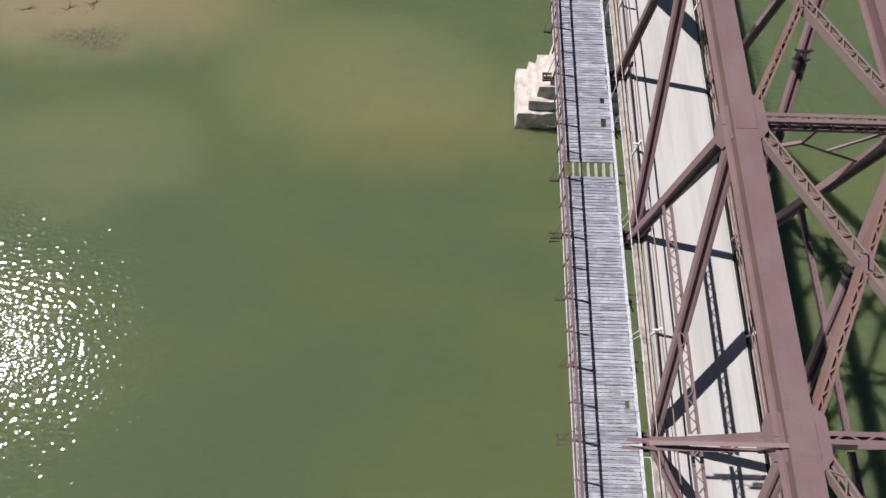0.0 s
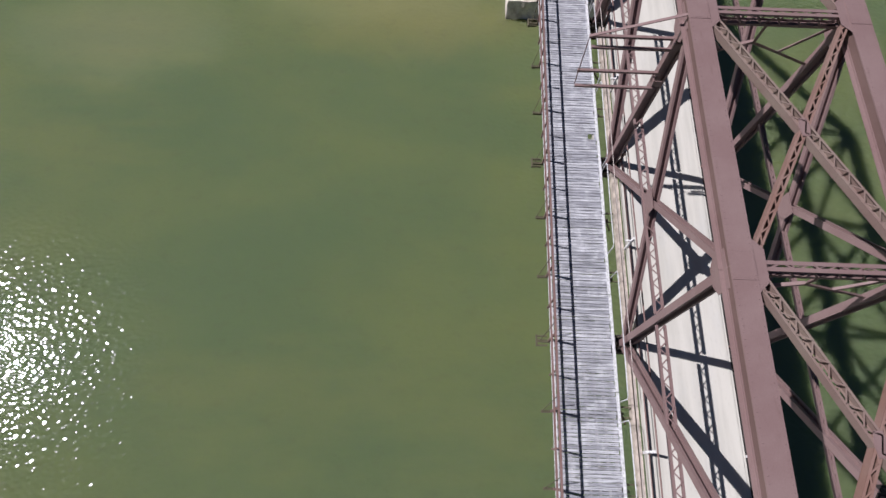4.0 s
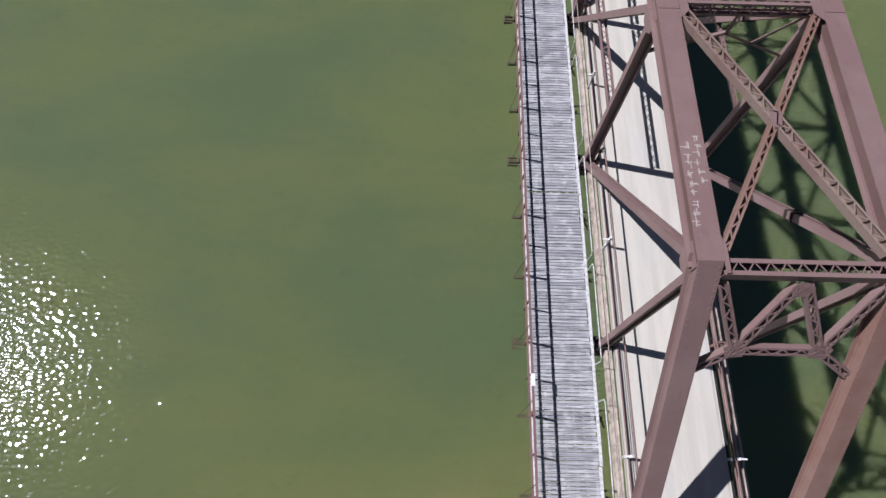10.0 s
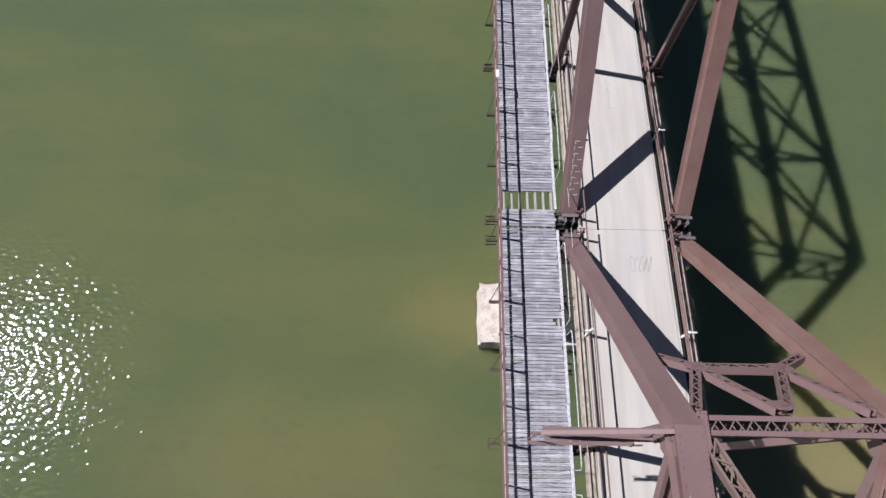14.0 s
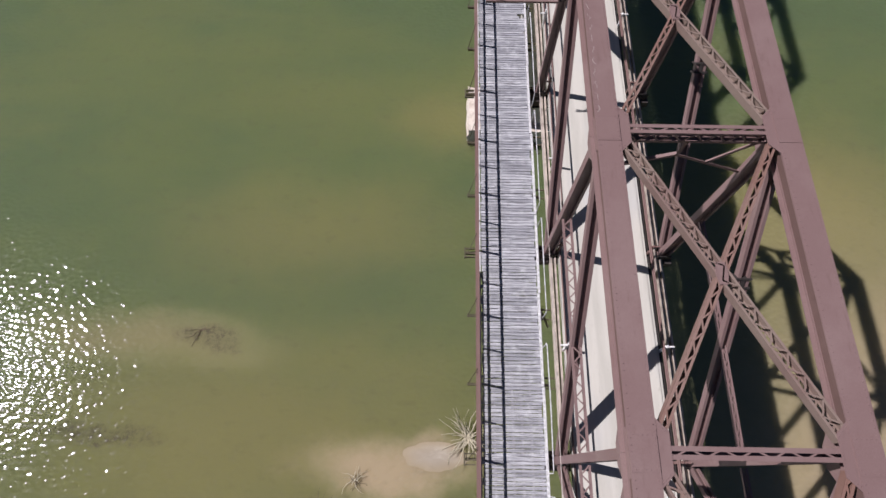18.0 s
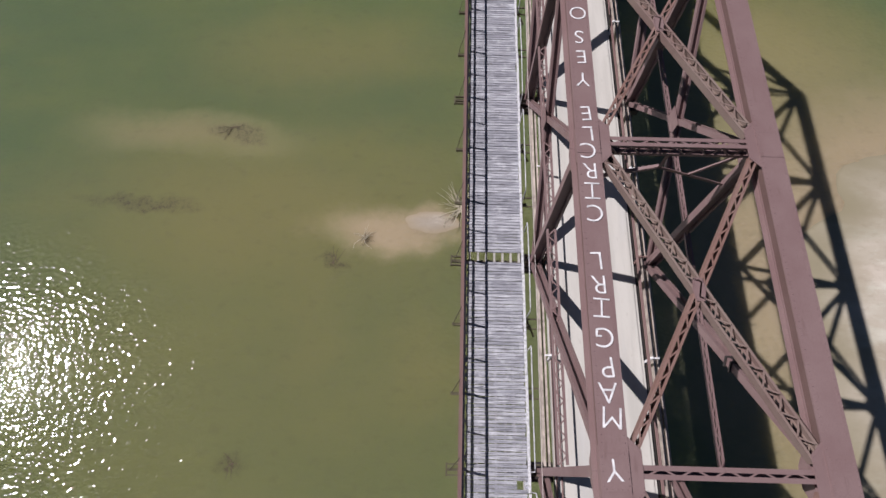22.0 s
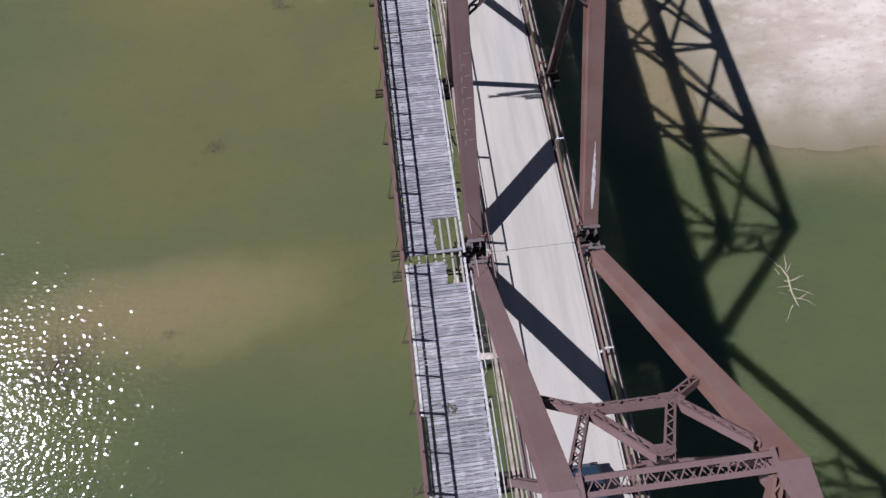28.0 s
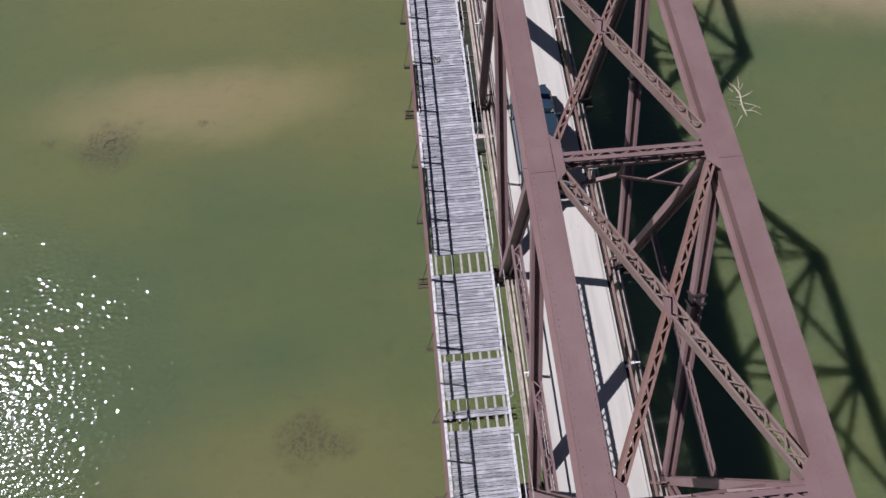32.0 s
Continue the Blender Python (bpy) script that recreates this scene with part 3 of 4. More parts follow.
def truss_span(i):
    ys = [node_y(i, k) for k in range(8)]
    span = thing("truss_span", "riveted steel through truss in faded brown-mauve paint on stone piers", "bridge truss", (2.45, (ys[0] + ys[7]) / 2, 0), "bridge spans")
    for side, x in enumerate((0.0, WIDE)):
        # upper chord, by panel, and the inclined end posts
        for k in range(1, 6):
            part("top_chord", box_member((x, ys[k + 1], TOP), (x, ys[k], TOP), ends=(-0.006, -0.006)), STEEL, span)
            tagged(part("rivets", rivet_rows((x, ys[k + 1], TOP), (x, ys[k], TOP)), STEEL, span), kind="stuff")
            # thin plate added on the -x web: rust plus painted side shade
            part("chord_web", Shape().box(x - 0.258, x - 0.25, ys[k + 1] + 0.02, ys[k] - 0.02, TOP - 0.4, TOP - 0.05), WEB, span, "web plate dark with rust and painted side shade")
        for k, foot in ((1, 0), (6, 7)):
            a, b = Vector((x, ys[k], TOP)), Vector((x, ys[foot], 0.15))
            part("end_post", box_member(b, a, w=0.62, d=0.46), STEEL if side == 0 else RUST, span)
            tagged(part("rivets", rivet_rows(b, a, 0.62, 0.46), STEEL, span), kind="stuff")
            part("shoe", Shape().box(x - 0.34, x + 0.34, ys[foot] - 0.33, ys[foot] + 0.33, -0.62, -0.42)
                 .box(x - 0.2, x - 0.15, ys[foot] - 0.3, ys[foot] + 0.3, -0.42, 0.3).box(x + 0.15, x + 0.2, ys[foot] - 0.3, ys[foot] + 0.3, -0.42, 0.3)
                 .tube([(x - 0.42, ys[foot], -0.05), (x + 0.42, ys[foot], -0.05)], 0.11, 10).box(x - 0.45, x + 0.45, ys[foot] - 0.45, ys[foot] + 0.45, -1.3, -0.62).box(x - 0.36, x + 0.36, ys[foot] - 0.07, ys[foot] + 0.07, 0.3, 0.34), GREY, span)
        # cover splices at the joints
        for k in range(2, 6):
            part("splice_plate", flat_plate([(x - 0.32, ys[k] - 0.42), (x + 0.32, ys[k] - 0.42), (x + 0.32, ys[k] + 0.42), (x - 0.32, ys[k] + 0.42)], TOP + 0.004, 0.012), STEEL, span)
        # verticals
        for k in range(1, 7):
            hanger = k in (1, 6)
            part("hanger" if hanger else "post", web_member((x, ys[k], LOW), (x, ys[k], MID - 0.15), w=0.24 if hanger else 0.27, d=0.36 if hanger else 0.42), STEEL, span)
            for g in (-1, 1):
                inward = -0.3 if k == 1 else 0.3 if k == 6 else 0.0
                part("gusset", gusset(x + g * 0.262, ys[k] + inward, TOP - 0.7, 0.36 if hanger else 0.55, 0.46), STEEL, span)
        # diagonals
        for ka, kb in ((1, 2), (6, 5), (2, 3), (5, 4), (3, 4), (4, 3)):
            counter = abs(ka - 3.5) < 1
            p, q = (x, ys[kb], LOW + 0.1), (x, ys[ka], MID - 0.1)
            part("diagonal", web_member(p, q, w=0.22 if counter else 0.26, d=0.3 if counter else 0.38, lip=0.078 if counter else 0.1, cut=(0.1, 0.35)), STEEL, span)
        # bolted splice clamps on the long diagonals
        for ka, kb in ((6, 5), (5, 4), (2, 3), (1, 2)) if side else ():
            p, q = Vector((x, ys[kb], LOW + 0.1)), Vector((x, ys[ka], MID - 0.1))
            u, n = (q - p).normalized(), lean(p, q)
            c = p + u * ((5.55 - p.z) / u.z)
            s = Shape().bar(c - u * 0.2, c + u * 0.2, X, n, 0.12, 0.3)
            for e in (-0.16, 0.16):
                s.bar(c + u * (e - 0.035), c + u * (e + 0.035), X, n, 0.5, 0.34)
            part("splice_clamp", s, DARK, span, "dark bolted clamp")
        for k in (3,):
            y = (ys[k] + ys[k + 1]) / 2
            part("gusset", gusset(x - 0.2, y, (MID + LOW) / 2, 0.42, 0.4), STEEL, span)
        # lattice strut at half height
        for k in range(2, 5):
            z = 3.7
            s = laced(Shape(), (x, ys[k + 1] + 0.2, z), (x, ys[k] - 0.2, z), X, Vector((0, 0, 1)), 0.36 if side == 0 else 0.2, 0.1, 0.27, both=False, bar=0.045, edge=0.075 if side == 0 else 0.06)
            part("lattice_strut", s, STEEL, span)
        # lower chord
        g = 1 if side == 0 else -1
        for k in range(7):
            for a, w in ((0.06, 0.09), (0.24, 0.07)):
                x0, x1 = sorted((x + g * a, x + g * (a + w)))
                part("bottom_chord", Shape().box(x0, x1, ys[k + 1], ys[k], LOW - 0.2, LOW + 0.2), DUSTY, span)
        for k in range(8):
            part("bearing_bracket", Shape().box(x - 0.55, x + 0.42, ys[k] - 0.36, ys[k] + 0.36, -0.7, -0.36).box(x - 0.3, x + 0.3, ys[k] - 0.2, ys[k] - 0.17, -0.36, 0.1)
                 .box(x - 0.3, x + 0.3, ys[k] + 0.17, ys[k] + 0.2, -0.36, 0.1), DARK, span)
    # struts and sway frames between the trusses
    for k in range(1, 7):
        y = ys[k]
        portal = k in (1, 6)
        deep = 0.52
        s = Shape()
        x0, x1 = 0.3, WIDE - 0.3
        if portal:
            # two channels laced above and below
            n, high, yc = 22, TOP - 0.1, y - (0.1 if k == 6 else 0.0)
            for g in (-1, 1):
                s.box(x0, x1, yc + g * 0.21 - 0.008, yc + g * 0.21 + 0.008, high - 0.36, high)
                s.box(x0, x1, yc + g * 0.16 - 0.058, yc + g * 0.16 + 0.058, high + 0.002, high + 0.014)
                s.box(x0, x1, yc + g * 0.16 - 0.04, yc + g * 0.16 + 0.04, high - 0.36, high - 0.348)
                for j in range(26):
                    s.rivet((x0 + 0.08 + j * (x1 - x0 - 0.16) / 25, yc + g * 0.175, high + 0.014), (0, 0, 1), 0.014)
            for j in range(n):
                a, b = x0 + (x1 - x0) * j / n, x0 + (x1 - x0) * (j + 1) / n
                e = 0.14 if j % 2 else -0.14
                for z in (high - 0.006, high - 0.34):
                    s.bar((a, yc - e, z), (b, yc + e, z), Vector((0, 1, 0)), Vector((0, 0, 1)), 0.05, 0.01)
        else:
            for g in (-1, 1):
                s.box(x0, x1, y + g * 0.09 - 0.055, y + g * 0.09 + 0.055, TOP - 0.045, TOP - 0.03)
            for j in range(12):
                a, b = x0 + (x1 - x0) * j / 12, x0 + (x1 - x0) * (j + 1) / 12
                e = 0.09 if j % 2 else -0.09
                s.bar((a, y - e, TOP - 0.05), (b, y + e, TOP - 0.05), Vector((0, 1, 0)), Vector((0, 0, 1)), 0.045, 0.008)
            for g in (-1, 1):
                s.box(x0, x1, y + g * 0.12 - 0.008, y + g * 0.12 + 0.008, TOP - 0.13, TOP - 0.045)
                s.box(x0, x1, y + g * 0.12 - 0.008, y + g * 0.12 + 0.008, TOP - deep, TOP - deep + 0.08)
            s.box(x0, x1, y - 0.13, y + 0.13, TOP - deep - 0.015, TOP - deep)
            n = 14
            for g in (-1, 1):
                for j in range(n):
                    a, b = x0 + (x1 - x0) * j / n, x0 + (x1 - x0) * (j + 1) / n
                    za, zb = (TOP - 0.1, TOP - deep + 0.04) if j % 2 else (TOP - deep + 0.04, TOP - 0.1)
                    s.bar((a, y + g * 0.125, za), (b, y + g * 0.125, zb), Vector((0, 1, 0)), Vector((b - a, 0, zb - za)).normalized().cross(Vector((0, 1, 0))), 0.012, 0.055)
        part("top_strut", s, STEEL, span)
        # frame below the strut: in the end posts' plane at the portals, upright elsewhere
        if portal:
            foot = 0 if k == 1 else 7
            dz = TOP - 0.15
            slope = (ys[foot] - y) / dz * 0.8
            zs = (TOP - 0.5, 7.1, 6.45)
        else:
            slope, zs = 0.0, (TOP - 0.5, 7.95, 7.0)

        def spot(x, z):
            return Vector((x, y + slope * (TOP - z), z))

        nl, nr = spot(1.35, zs[1]), spot(WIDE - 1.35, zs[1])
        lines = [(nl, nr), (nl, spot(0.42, zs[0])), (nr, spot(WIDE - 0.42, zs[0])), (nl, spot(2.35, zs[0])), (nr, spot(2.55, zs[0])),
                 (nl, spot(0.25, zs[2])), (nr, spot(WIDE - 0.25, zs[2]))]
        if not portal:
            lines = [(spot(0.2, zs[2]), spot(2.45, zs[1])), (spot(WIDE - 0.2, zs[2]), spot(2.45, zs[1])), (spot(2.45, zs[0]), spot(2.45, zs[1])),
                     (spot(0.3, TOP - 0.5), spot(1.5, zs[1] - 0.42)), (spot(WIDE - 0.3, TOP - 0.5), spot(WIDE - 1.5, zs[1] - 0.42))]
        face = Vector((0, 1, 0)) if not portal else Vector((0, dz, slope * dz)).normalized()
        for p, q in lines:
            u = (q - p).normalized()
            side = u.cross(face).normalized()
            if portal:
                s = laced(Shape(), p, q, side, face, 0.26, 0.2, 0.25, bar=0.042, edge=0.06)
            else:
                s = Shape().bar(p, q, side, face, 0.1, 0.012).bar(p, q, side, face, 0.012, 0.1, 0.05, 0.05)
            part("portal_brace" if portal else "sway_brace", s, STEEL, span)
        if portal:
            for c, w in ((nl, 0.34), (nr, 0.34), (spot(2.45, zs[0] - 0.12), 0.3)):
                u, v = X, face.cross(X)
                ring = [(-w, -w * 0.35), (-w * 0.4, -w * 0.8), (w * 0.4, -w * 0.8), (w, -w * 0.35), (w * 0.7, w * 0.6), (-w * 0.7, w * 0.6)]
                s = Shape()
                for e in (-0.1, -0.085):
                    s.verts += [tuple(c + u * a + v * b + face * (e if k == 6 else -e)) for a, b in ring]
                m = len(ring)
                s.faces += [tuple(range(m)), tuple(reversed(range(m, 2 * m)))] + [(j, m + j, m + (j + 1) % m, (j + 1) % m) for j in range(m)]
                for j, (a, b) in enumerate(ring):
                    a2, b2 = ring[(j + 1) % m]
                    for f in (0.15, 0.5, 0.85):
                        for e in (0.86, 0.62):
                            s.rivet(c + u * (a + (a2 - a) * f) * e + v * (b + (b2 - b) * f) * e + face * (-0.1 if k == 6 else 0.1), face * (-1 if k == 6 else 1), 0.016)
                part("portal_gusset", s, STEEL, span)
    # top laterals
    for k in range(1, 6):
        ya, yb = ys[k], ys[k + 1]
        z = TOP - 0.16
        for a, b, dzz in (((0.42, ya - 0.35), (WIDE - 0.42, yb + 0.35), 0.0), ((WIDE - 0.42, ya - 0.35), (0.42, yb + 0.35), -0.035)):
            p, q = Vector((*a, z + dzz)), Vector((*b, z + dzz))
            u = (q - p).normalized()
            s = laced(Shape(), p, q, u.cross((0, 0, 1)), Vector((0, 0, 1)), 0.35 if dzz == 0 else 0.22, 0.24, 0.3, bar=0.04, edge=0.065)
            part("lateral_brace", s, TAN if dzz == 0 else RUST, span)
        cy = (ya + yb) / 2
        part("lateral_gusset", flat_plate([(2.34, cy - 0.3), (2.56, cy - 0.3), (2.62, cy), (2.56, cy + 0.3), (2.34, cy + 0.3), (2.28, cy)], z + 0.125, 0.012), STEEL, span)
    for k in range(1, 7):
        y = ys[k]
        up, dn = (0.3 if k == 1 else 0.75), (0.3 if k == 6 else 0.75)
        for g, x in ((1, 0.32), (-1, WIDE - 0.32)):
            w = 0.12 if k in (1, 6) else 0.3
            ring = [(x, y - dn), (x + g * w, y - min(dn, 0.45)), (x + g * w, y + min(up, 0.45)), (x, y + up)]
            part("joint_plate", flat_plate(ring if g > 0 else ring[::-1], TOP - 0.028, 0.014), STEEL, span)
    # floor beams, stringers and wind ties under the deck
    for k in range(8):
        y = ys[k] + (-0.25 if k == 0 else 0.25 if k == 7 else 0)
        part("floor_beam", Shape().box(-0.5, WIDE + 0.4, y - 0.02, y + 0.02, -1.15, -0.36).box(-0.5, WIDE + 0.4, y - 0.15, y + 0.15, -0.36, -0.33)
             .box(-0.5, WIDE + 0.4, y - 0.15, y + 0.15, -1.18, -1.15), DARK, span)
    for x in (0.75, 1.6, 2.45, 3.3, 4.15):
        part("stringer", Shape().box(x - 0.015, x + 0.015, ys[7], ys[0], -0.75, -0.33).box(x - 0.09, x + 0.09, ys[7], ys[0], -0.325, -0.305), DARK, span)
    return span


for i in range(3):
    truss_span(i)


# ---- walkway ----
WL, WR = -2.945, -0.575       # outer and inner edge of the boards
RAIL_X = -3.13
# missing boards: far y, near y, from x, to x
GAPS = [(46.47, 45.8, WL, WR), (1.7, 1.02, WL, WR), (-34.18, -34.39, WL, WR), (-58.6, -59.85, -1.68, WR), (-60.1, -60.4, WL, WR),
        (-60.56, -61.42, -1.3, WR), (-76.72, -77.5, WL, WR), (-80.91, -81.16, WL, WR), (-82.76, -82.99, WL, WR), (-83.47, -83.8, WL, WR),
        (48.7, 48.4, -1.05, -0.8), (49.9, 49.7, -1.0, -0.8), (35.82, 35.62, -0.98, -0.68), (-4.1, -4.3, -0.85, WR), (-43.32, -43.42, -1.0, -0.72)]
JOINTS = (15.62, -48.2)      # joints that have opened a little
random.seed(7)


def board_shape(length, width, seed):
    """One worn board with a slight bow and uneven ends, at the origin, along x."""
    r = random.Random(seed)
    s, n = Shape(), 4
    for i in range(n + 1):
        x = -length / 2 + length * i / n
        if i in (0, n):
            x += r.uniform(-0.05, 0.04) * (-1 if i == 0 else 1)
        dy, dz = r.uniform(-0.006, 0.006), r.uniform(-0.006, 0.006)
        h = width / 2
        s.verts += [(x, dy - h, -0.05), (x, dy + h, -0.05), (x, dy + h - 0.004, dz), (x, dy - h + 0.004, dz + r.uniform(-0.004, 0.004))]
    for i in range(n):
        a, b = 4 * i, 4 * i + 4
        s.faces += [(a + 3, b + 3, b + 2, a + 2), (a, a + 1, b + 1, b), (a, b, b + 3, a + 3), (a + 1, a + 2, b + 2, b + 1)]
    s.faces += [(0, 3, 2, 1), (4 * n, 4 * n + 1, 4 * n + 2, 4 * n + 3)]
    return s


PITCH = 0.145
FULL = [board_shape(WR - WL, PITCH - 0.012 - 0.004 * (j % 3), j) for j in range(14)]
FULL_MESH = [s.mesh("board", PLANK) for s in FULL]


def open_at(y):
    """The x range that is boarded at y, or None where the boards are gone."""
    for a, b, x0, x1 in GAPS:
        if b - PITCH * 0.4 < y < a + PITCH * 0.4:
            if x1 - x0 > 2:
                return None
            return (WL, x0) if x1 >= WR - 0.06 or x0 < -1.5 else ("hole", x0, x1)
    return (WL, WR)


def walkway(i, near_from, near_to):
    a, b = PIERS[i], PIERS[i + 1]
    if i == 0:
        a += 12
    way = thing("walkway", "cantilevered walkway of weathered grey boards with gaps, beside the truss", "walkway", (-1.8, (a + b) / 2, 0), "walkway spans")
    for j in range(7):
        x = WL + 0.12 + (WR - WL - 0.24) * j / 6
        part("joist", Shape().box(x - 0.04, x + 0.04, b + 0.03, a - 0.03, -0.26, -0.054), JOIST, way)
    rest, count, r = Shape(), 0, random.Random(40 + i)
    y = a - PITCH * 0.55
    while y > b + PITCH * 0.4:
        span = open_at(y)
        tilt, lift, shift = r.uniform(-0.004, 0.004), r.uniform(-0.006, 0.008), r.uniform(-0.02, 0.02)
        m = r.randrange(len(FULL))
        if span and span[0] == "hole":
            for x0, x1 in ((WL, span[1]), (span[2], WR)):
                rest.box(x0, x1, y - PITCH / 2 + 0.008, y + PITCH / 2 - 0.008, -0.05, lift)
        elif span and span[1] < WR:
            rest.box(span[0], span[1] + r.uniform(-0.12, 0.05), y - PITCH / 2 + 0.008, y + PITCH / 2 - 0.008, -0.05, lift)
        elif span:
            pose_m = pose((WL + WR) / 2 + shift, y, lift, 0, 0, math.degrees(tilt))
            if near_from > y > near_to and count < 300:
                ob = new("board", FULL_MESH[m])
                ob.parent = way
                ob.matrix_parent_inverse = Matrix.Translation(way.location).inverted()
                ob.matrix_basis = pose_m
                count += 1
            else:
                n = len(rest.verts)
                rest.verts += [tuple(pose_m @ Vector(v)) for v in FULL[m].verts]
                rest.faces += [tuple(n + k for k in f) for f in FULL[m].faces]
        y -= PITCH
        if any(v < y < v + PITCH for v in JOINTS):
            y -= 0.05
    tagged(part("planking", rest, PLANKS, way), kind="stuff")
    # white kerb timber along the inner edge, in lengths
    y, k = a - 0.1, 0
    while y > b + 1:
        n = max(b + 0.1, y - r.uniform(3.4, 4.4))
        x = WR + 0.02 + r.uniform(-0.02, 0.03)
        part("kerb_timber", Shape().prism([(x - 0.045, n, 0.0), (x + 0.055, n, 0.0), (x + 0.055, y - 0.03, 0.0), (x - 0.045, y - 0.03, 0.0),
                                           (x - 0.04, n, 0.12), (x + 0.05, n, 0.12), (x + 0.05, y - 0.03, 0.11), (x - 0.04, y - 0.03, 0.11)]), KERB, way, "white-painted kerb timber")
        y = n
    y = a - 0.1
    while y > b + 1:
        n = max(b + 0.1, y - r.uniform(3.6, 4.8))
        part("edge_timber", Shape().prism([(WL - 0.14, n, -0.2), (WL - 0.02, n, -0.2), (WL - 0.02, y - 0.02, -0.2), (WL - 0.14, y - 0.02, -0.2),
                                           (WL - 0.135, n, 0.03), (WL - 0.025, n, 0.035), (WL - 0.025, y - 0.02, 0.03), (WL - 0.135, y - 0.02, 0.025)]), KERB, way, "pale weathered edge timber")
        y = n
    # cantilever beams below
    k = 0
    while True:
        y = SPANS[i][0] - PANEL / 3 * k
        if y < b + 0.3:
            break
        big = k % 3 == 0
        s = Shape().box(-3.5 if not big else -3.62, -0.25, y - 0.05, y + 0.05, -0.42, -0.28)
        if big:
            s.box(-3.62, -3.2, y - 0.22, y - 0.17, -0.36, -0.24).box(-3.62, -3.2, y + 0.17, y + 0.22, -0.36, -0.24).box(-3.66, -3.6, y - 0.24, y + 0.24, -0.37, -0.22)
        s.beam((-0.3, y, -1.1), (-2.6, y, -0.42), 0.07, 0.07)
        part("cantilever_beam", s, OLIVE, way, "weathered steel cantilever beam")
        k += 1
    # ties and U-shaped brackets between the walkway and the truss
    for k in range(0, 22):
        y = SPANS[i][0] - PANEL / 3 * k + 0.25
        if y < b + 0.6:
            break
        s = Shape().box(-0.62, -0.02, y - 0.03, y + 0.03, -0.2, -0.13).box(-0.62, -0.02, y - 0.42, y - 0.37, -0.25, -0.19)
        s.beam((-0.58, y, -0.15), (-0.5, y - 0.4, -0.2), 0.05, 0.05)
        if k % 3 == 1:
            s.beam((-0.55, y + 0.3, -0.3), (-0.08, y - 0.6, -0.7), 0.07, 0.07)
        part("bracket", s, OLIVE, way)
        if k % 3 == 0:
            part("node_block", Shape().box(-0.6, -0.08, y - 0.5, y - 0.44, -0.62, -0.12).box(-0.6, -0.08, y + 0.02, y + 0.08, -0.62, -0.12).box(-0.52, -0.2, y - 0.44, y + 0.02, -0.6, -0.34), DARK, way)
    return way


walkway(0, 45.1, 1.7)
walkway(1, -1.0, -44.6)
walkway(2, -61.2, -104.7)


def railing(i):
    a, b = PIERS[i] + (12 if i == 0 else 0), PIERS[i + 1]
    ob = thing("railing", "brown steel railing with two rails along the outer walkway edge", "railing", (RAIL_X, (a + b) / 2, 0), "walkway railings")
    s = Shape().box(RAIL_X - 0.055, RAIL_X + 0.035, b + 0.01, a - 0.01, 1.272, 1.285)
    s.box(RAIL_X - 0.055, RAIL_X - 0.045, b + 0.01, a - 0.01, 1.24, 1.272)
    part("top_rail", s, RAILING, ob)
    part("mid_rail", Shape().box(RAIL_X - 0.09, RAIL_X - 0.078, b + 0.01, a - 0.01, 0.6, 0.65).box(RAIL_X - 0.078, RAIL_X - 0.01, b + 0.01, a - 0.01, 0.64, 0.65), RAILING, ob)
    for top, foot in {1: ((-18.4, -60.3),), 2: ((-66.6, -69.4), (-72.4, -76.6))}.get(i, ()):
        part("toe_plate", Shape().box(RAIL_X + 0.05, RAIL_X + 0.065, foot, top, 0.0, 0.26).box(RAIL_X + 0.0, RAIL_X + 0.05, foot, top, 0.25, 0.26), RAILING, ob)
    k = 0
    while True:
        y = SPANS[i][0] - PANEL / 6 * k
        if y < b + 0.2:
            break
        main = k % 2 == 0
        w = 0.045 if main else 0.028
        part("rail_post", Shape().box(RAIL_X - 0.03, RAIL_X + 0.03, y - w, y + w, -0.3, 1.2), RAILING, ob)
        if main:
            s = Shape().tube([(-3.5, y, -0.3), (RAIL_X - 0.02, y + 0.42, 1.1)], 0.017, 6)
            s.box(-3.54, -3.44, y - 0.06, y + 0.06, -0.3, -0.26)
            part("rail_brace", s, OLIVE, ob)
        k += 1
    return ob


for i in range(3):
    railing(i)

# white pipe handrails between walkway and truss, in bent lengths
for i in range(3):
    ob = thing("pipe_handrail", "white pipe handrail in bent lengths beside the walkway kerb", "handrail", (-0.46, (PIERS[i] + PIERS[i + 1]) / 2, 0), "pipe handrails")
    r = random.Random(90 + i)
    y = PIERS[i] + (10 if i == 0 else -1.0)
    while y > PIERS[i + 1] + 3:
        n = y - r.uniform(3.2, 5.2)
        x = -0.44 + r.uniform(-0.03, 0.03)
        part("pipe", Shape().tube([(x, y, -0.2), (x, y, 0.8), (x, y - 0.12, 0.92), (x + r.uniform(-0.02, 0.02), (y + n) / 2, 0.93), (x, n + 0.12, 0.92), (x, n, 0.8), (x, n, -0.2)], 0.022, 6), KERB, ob)
        y = n - r.uniform(0.15, 1.6)

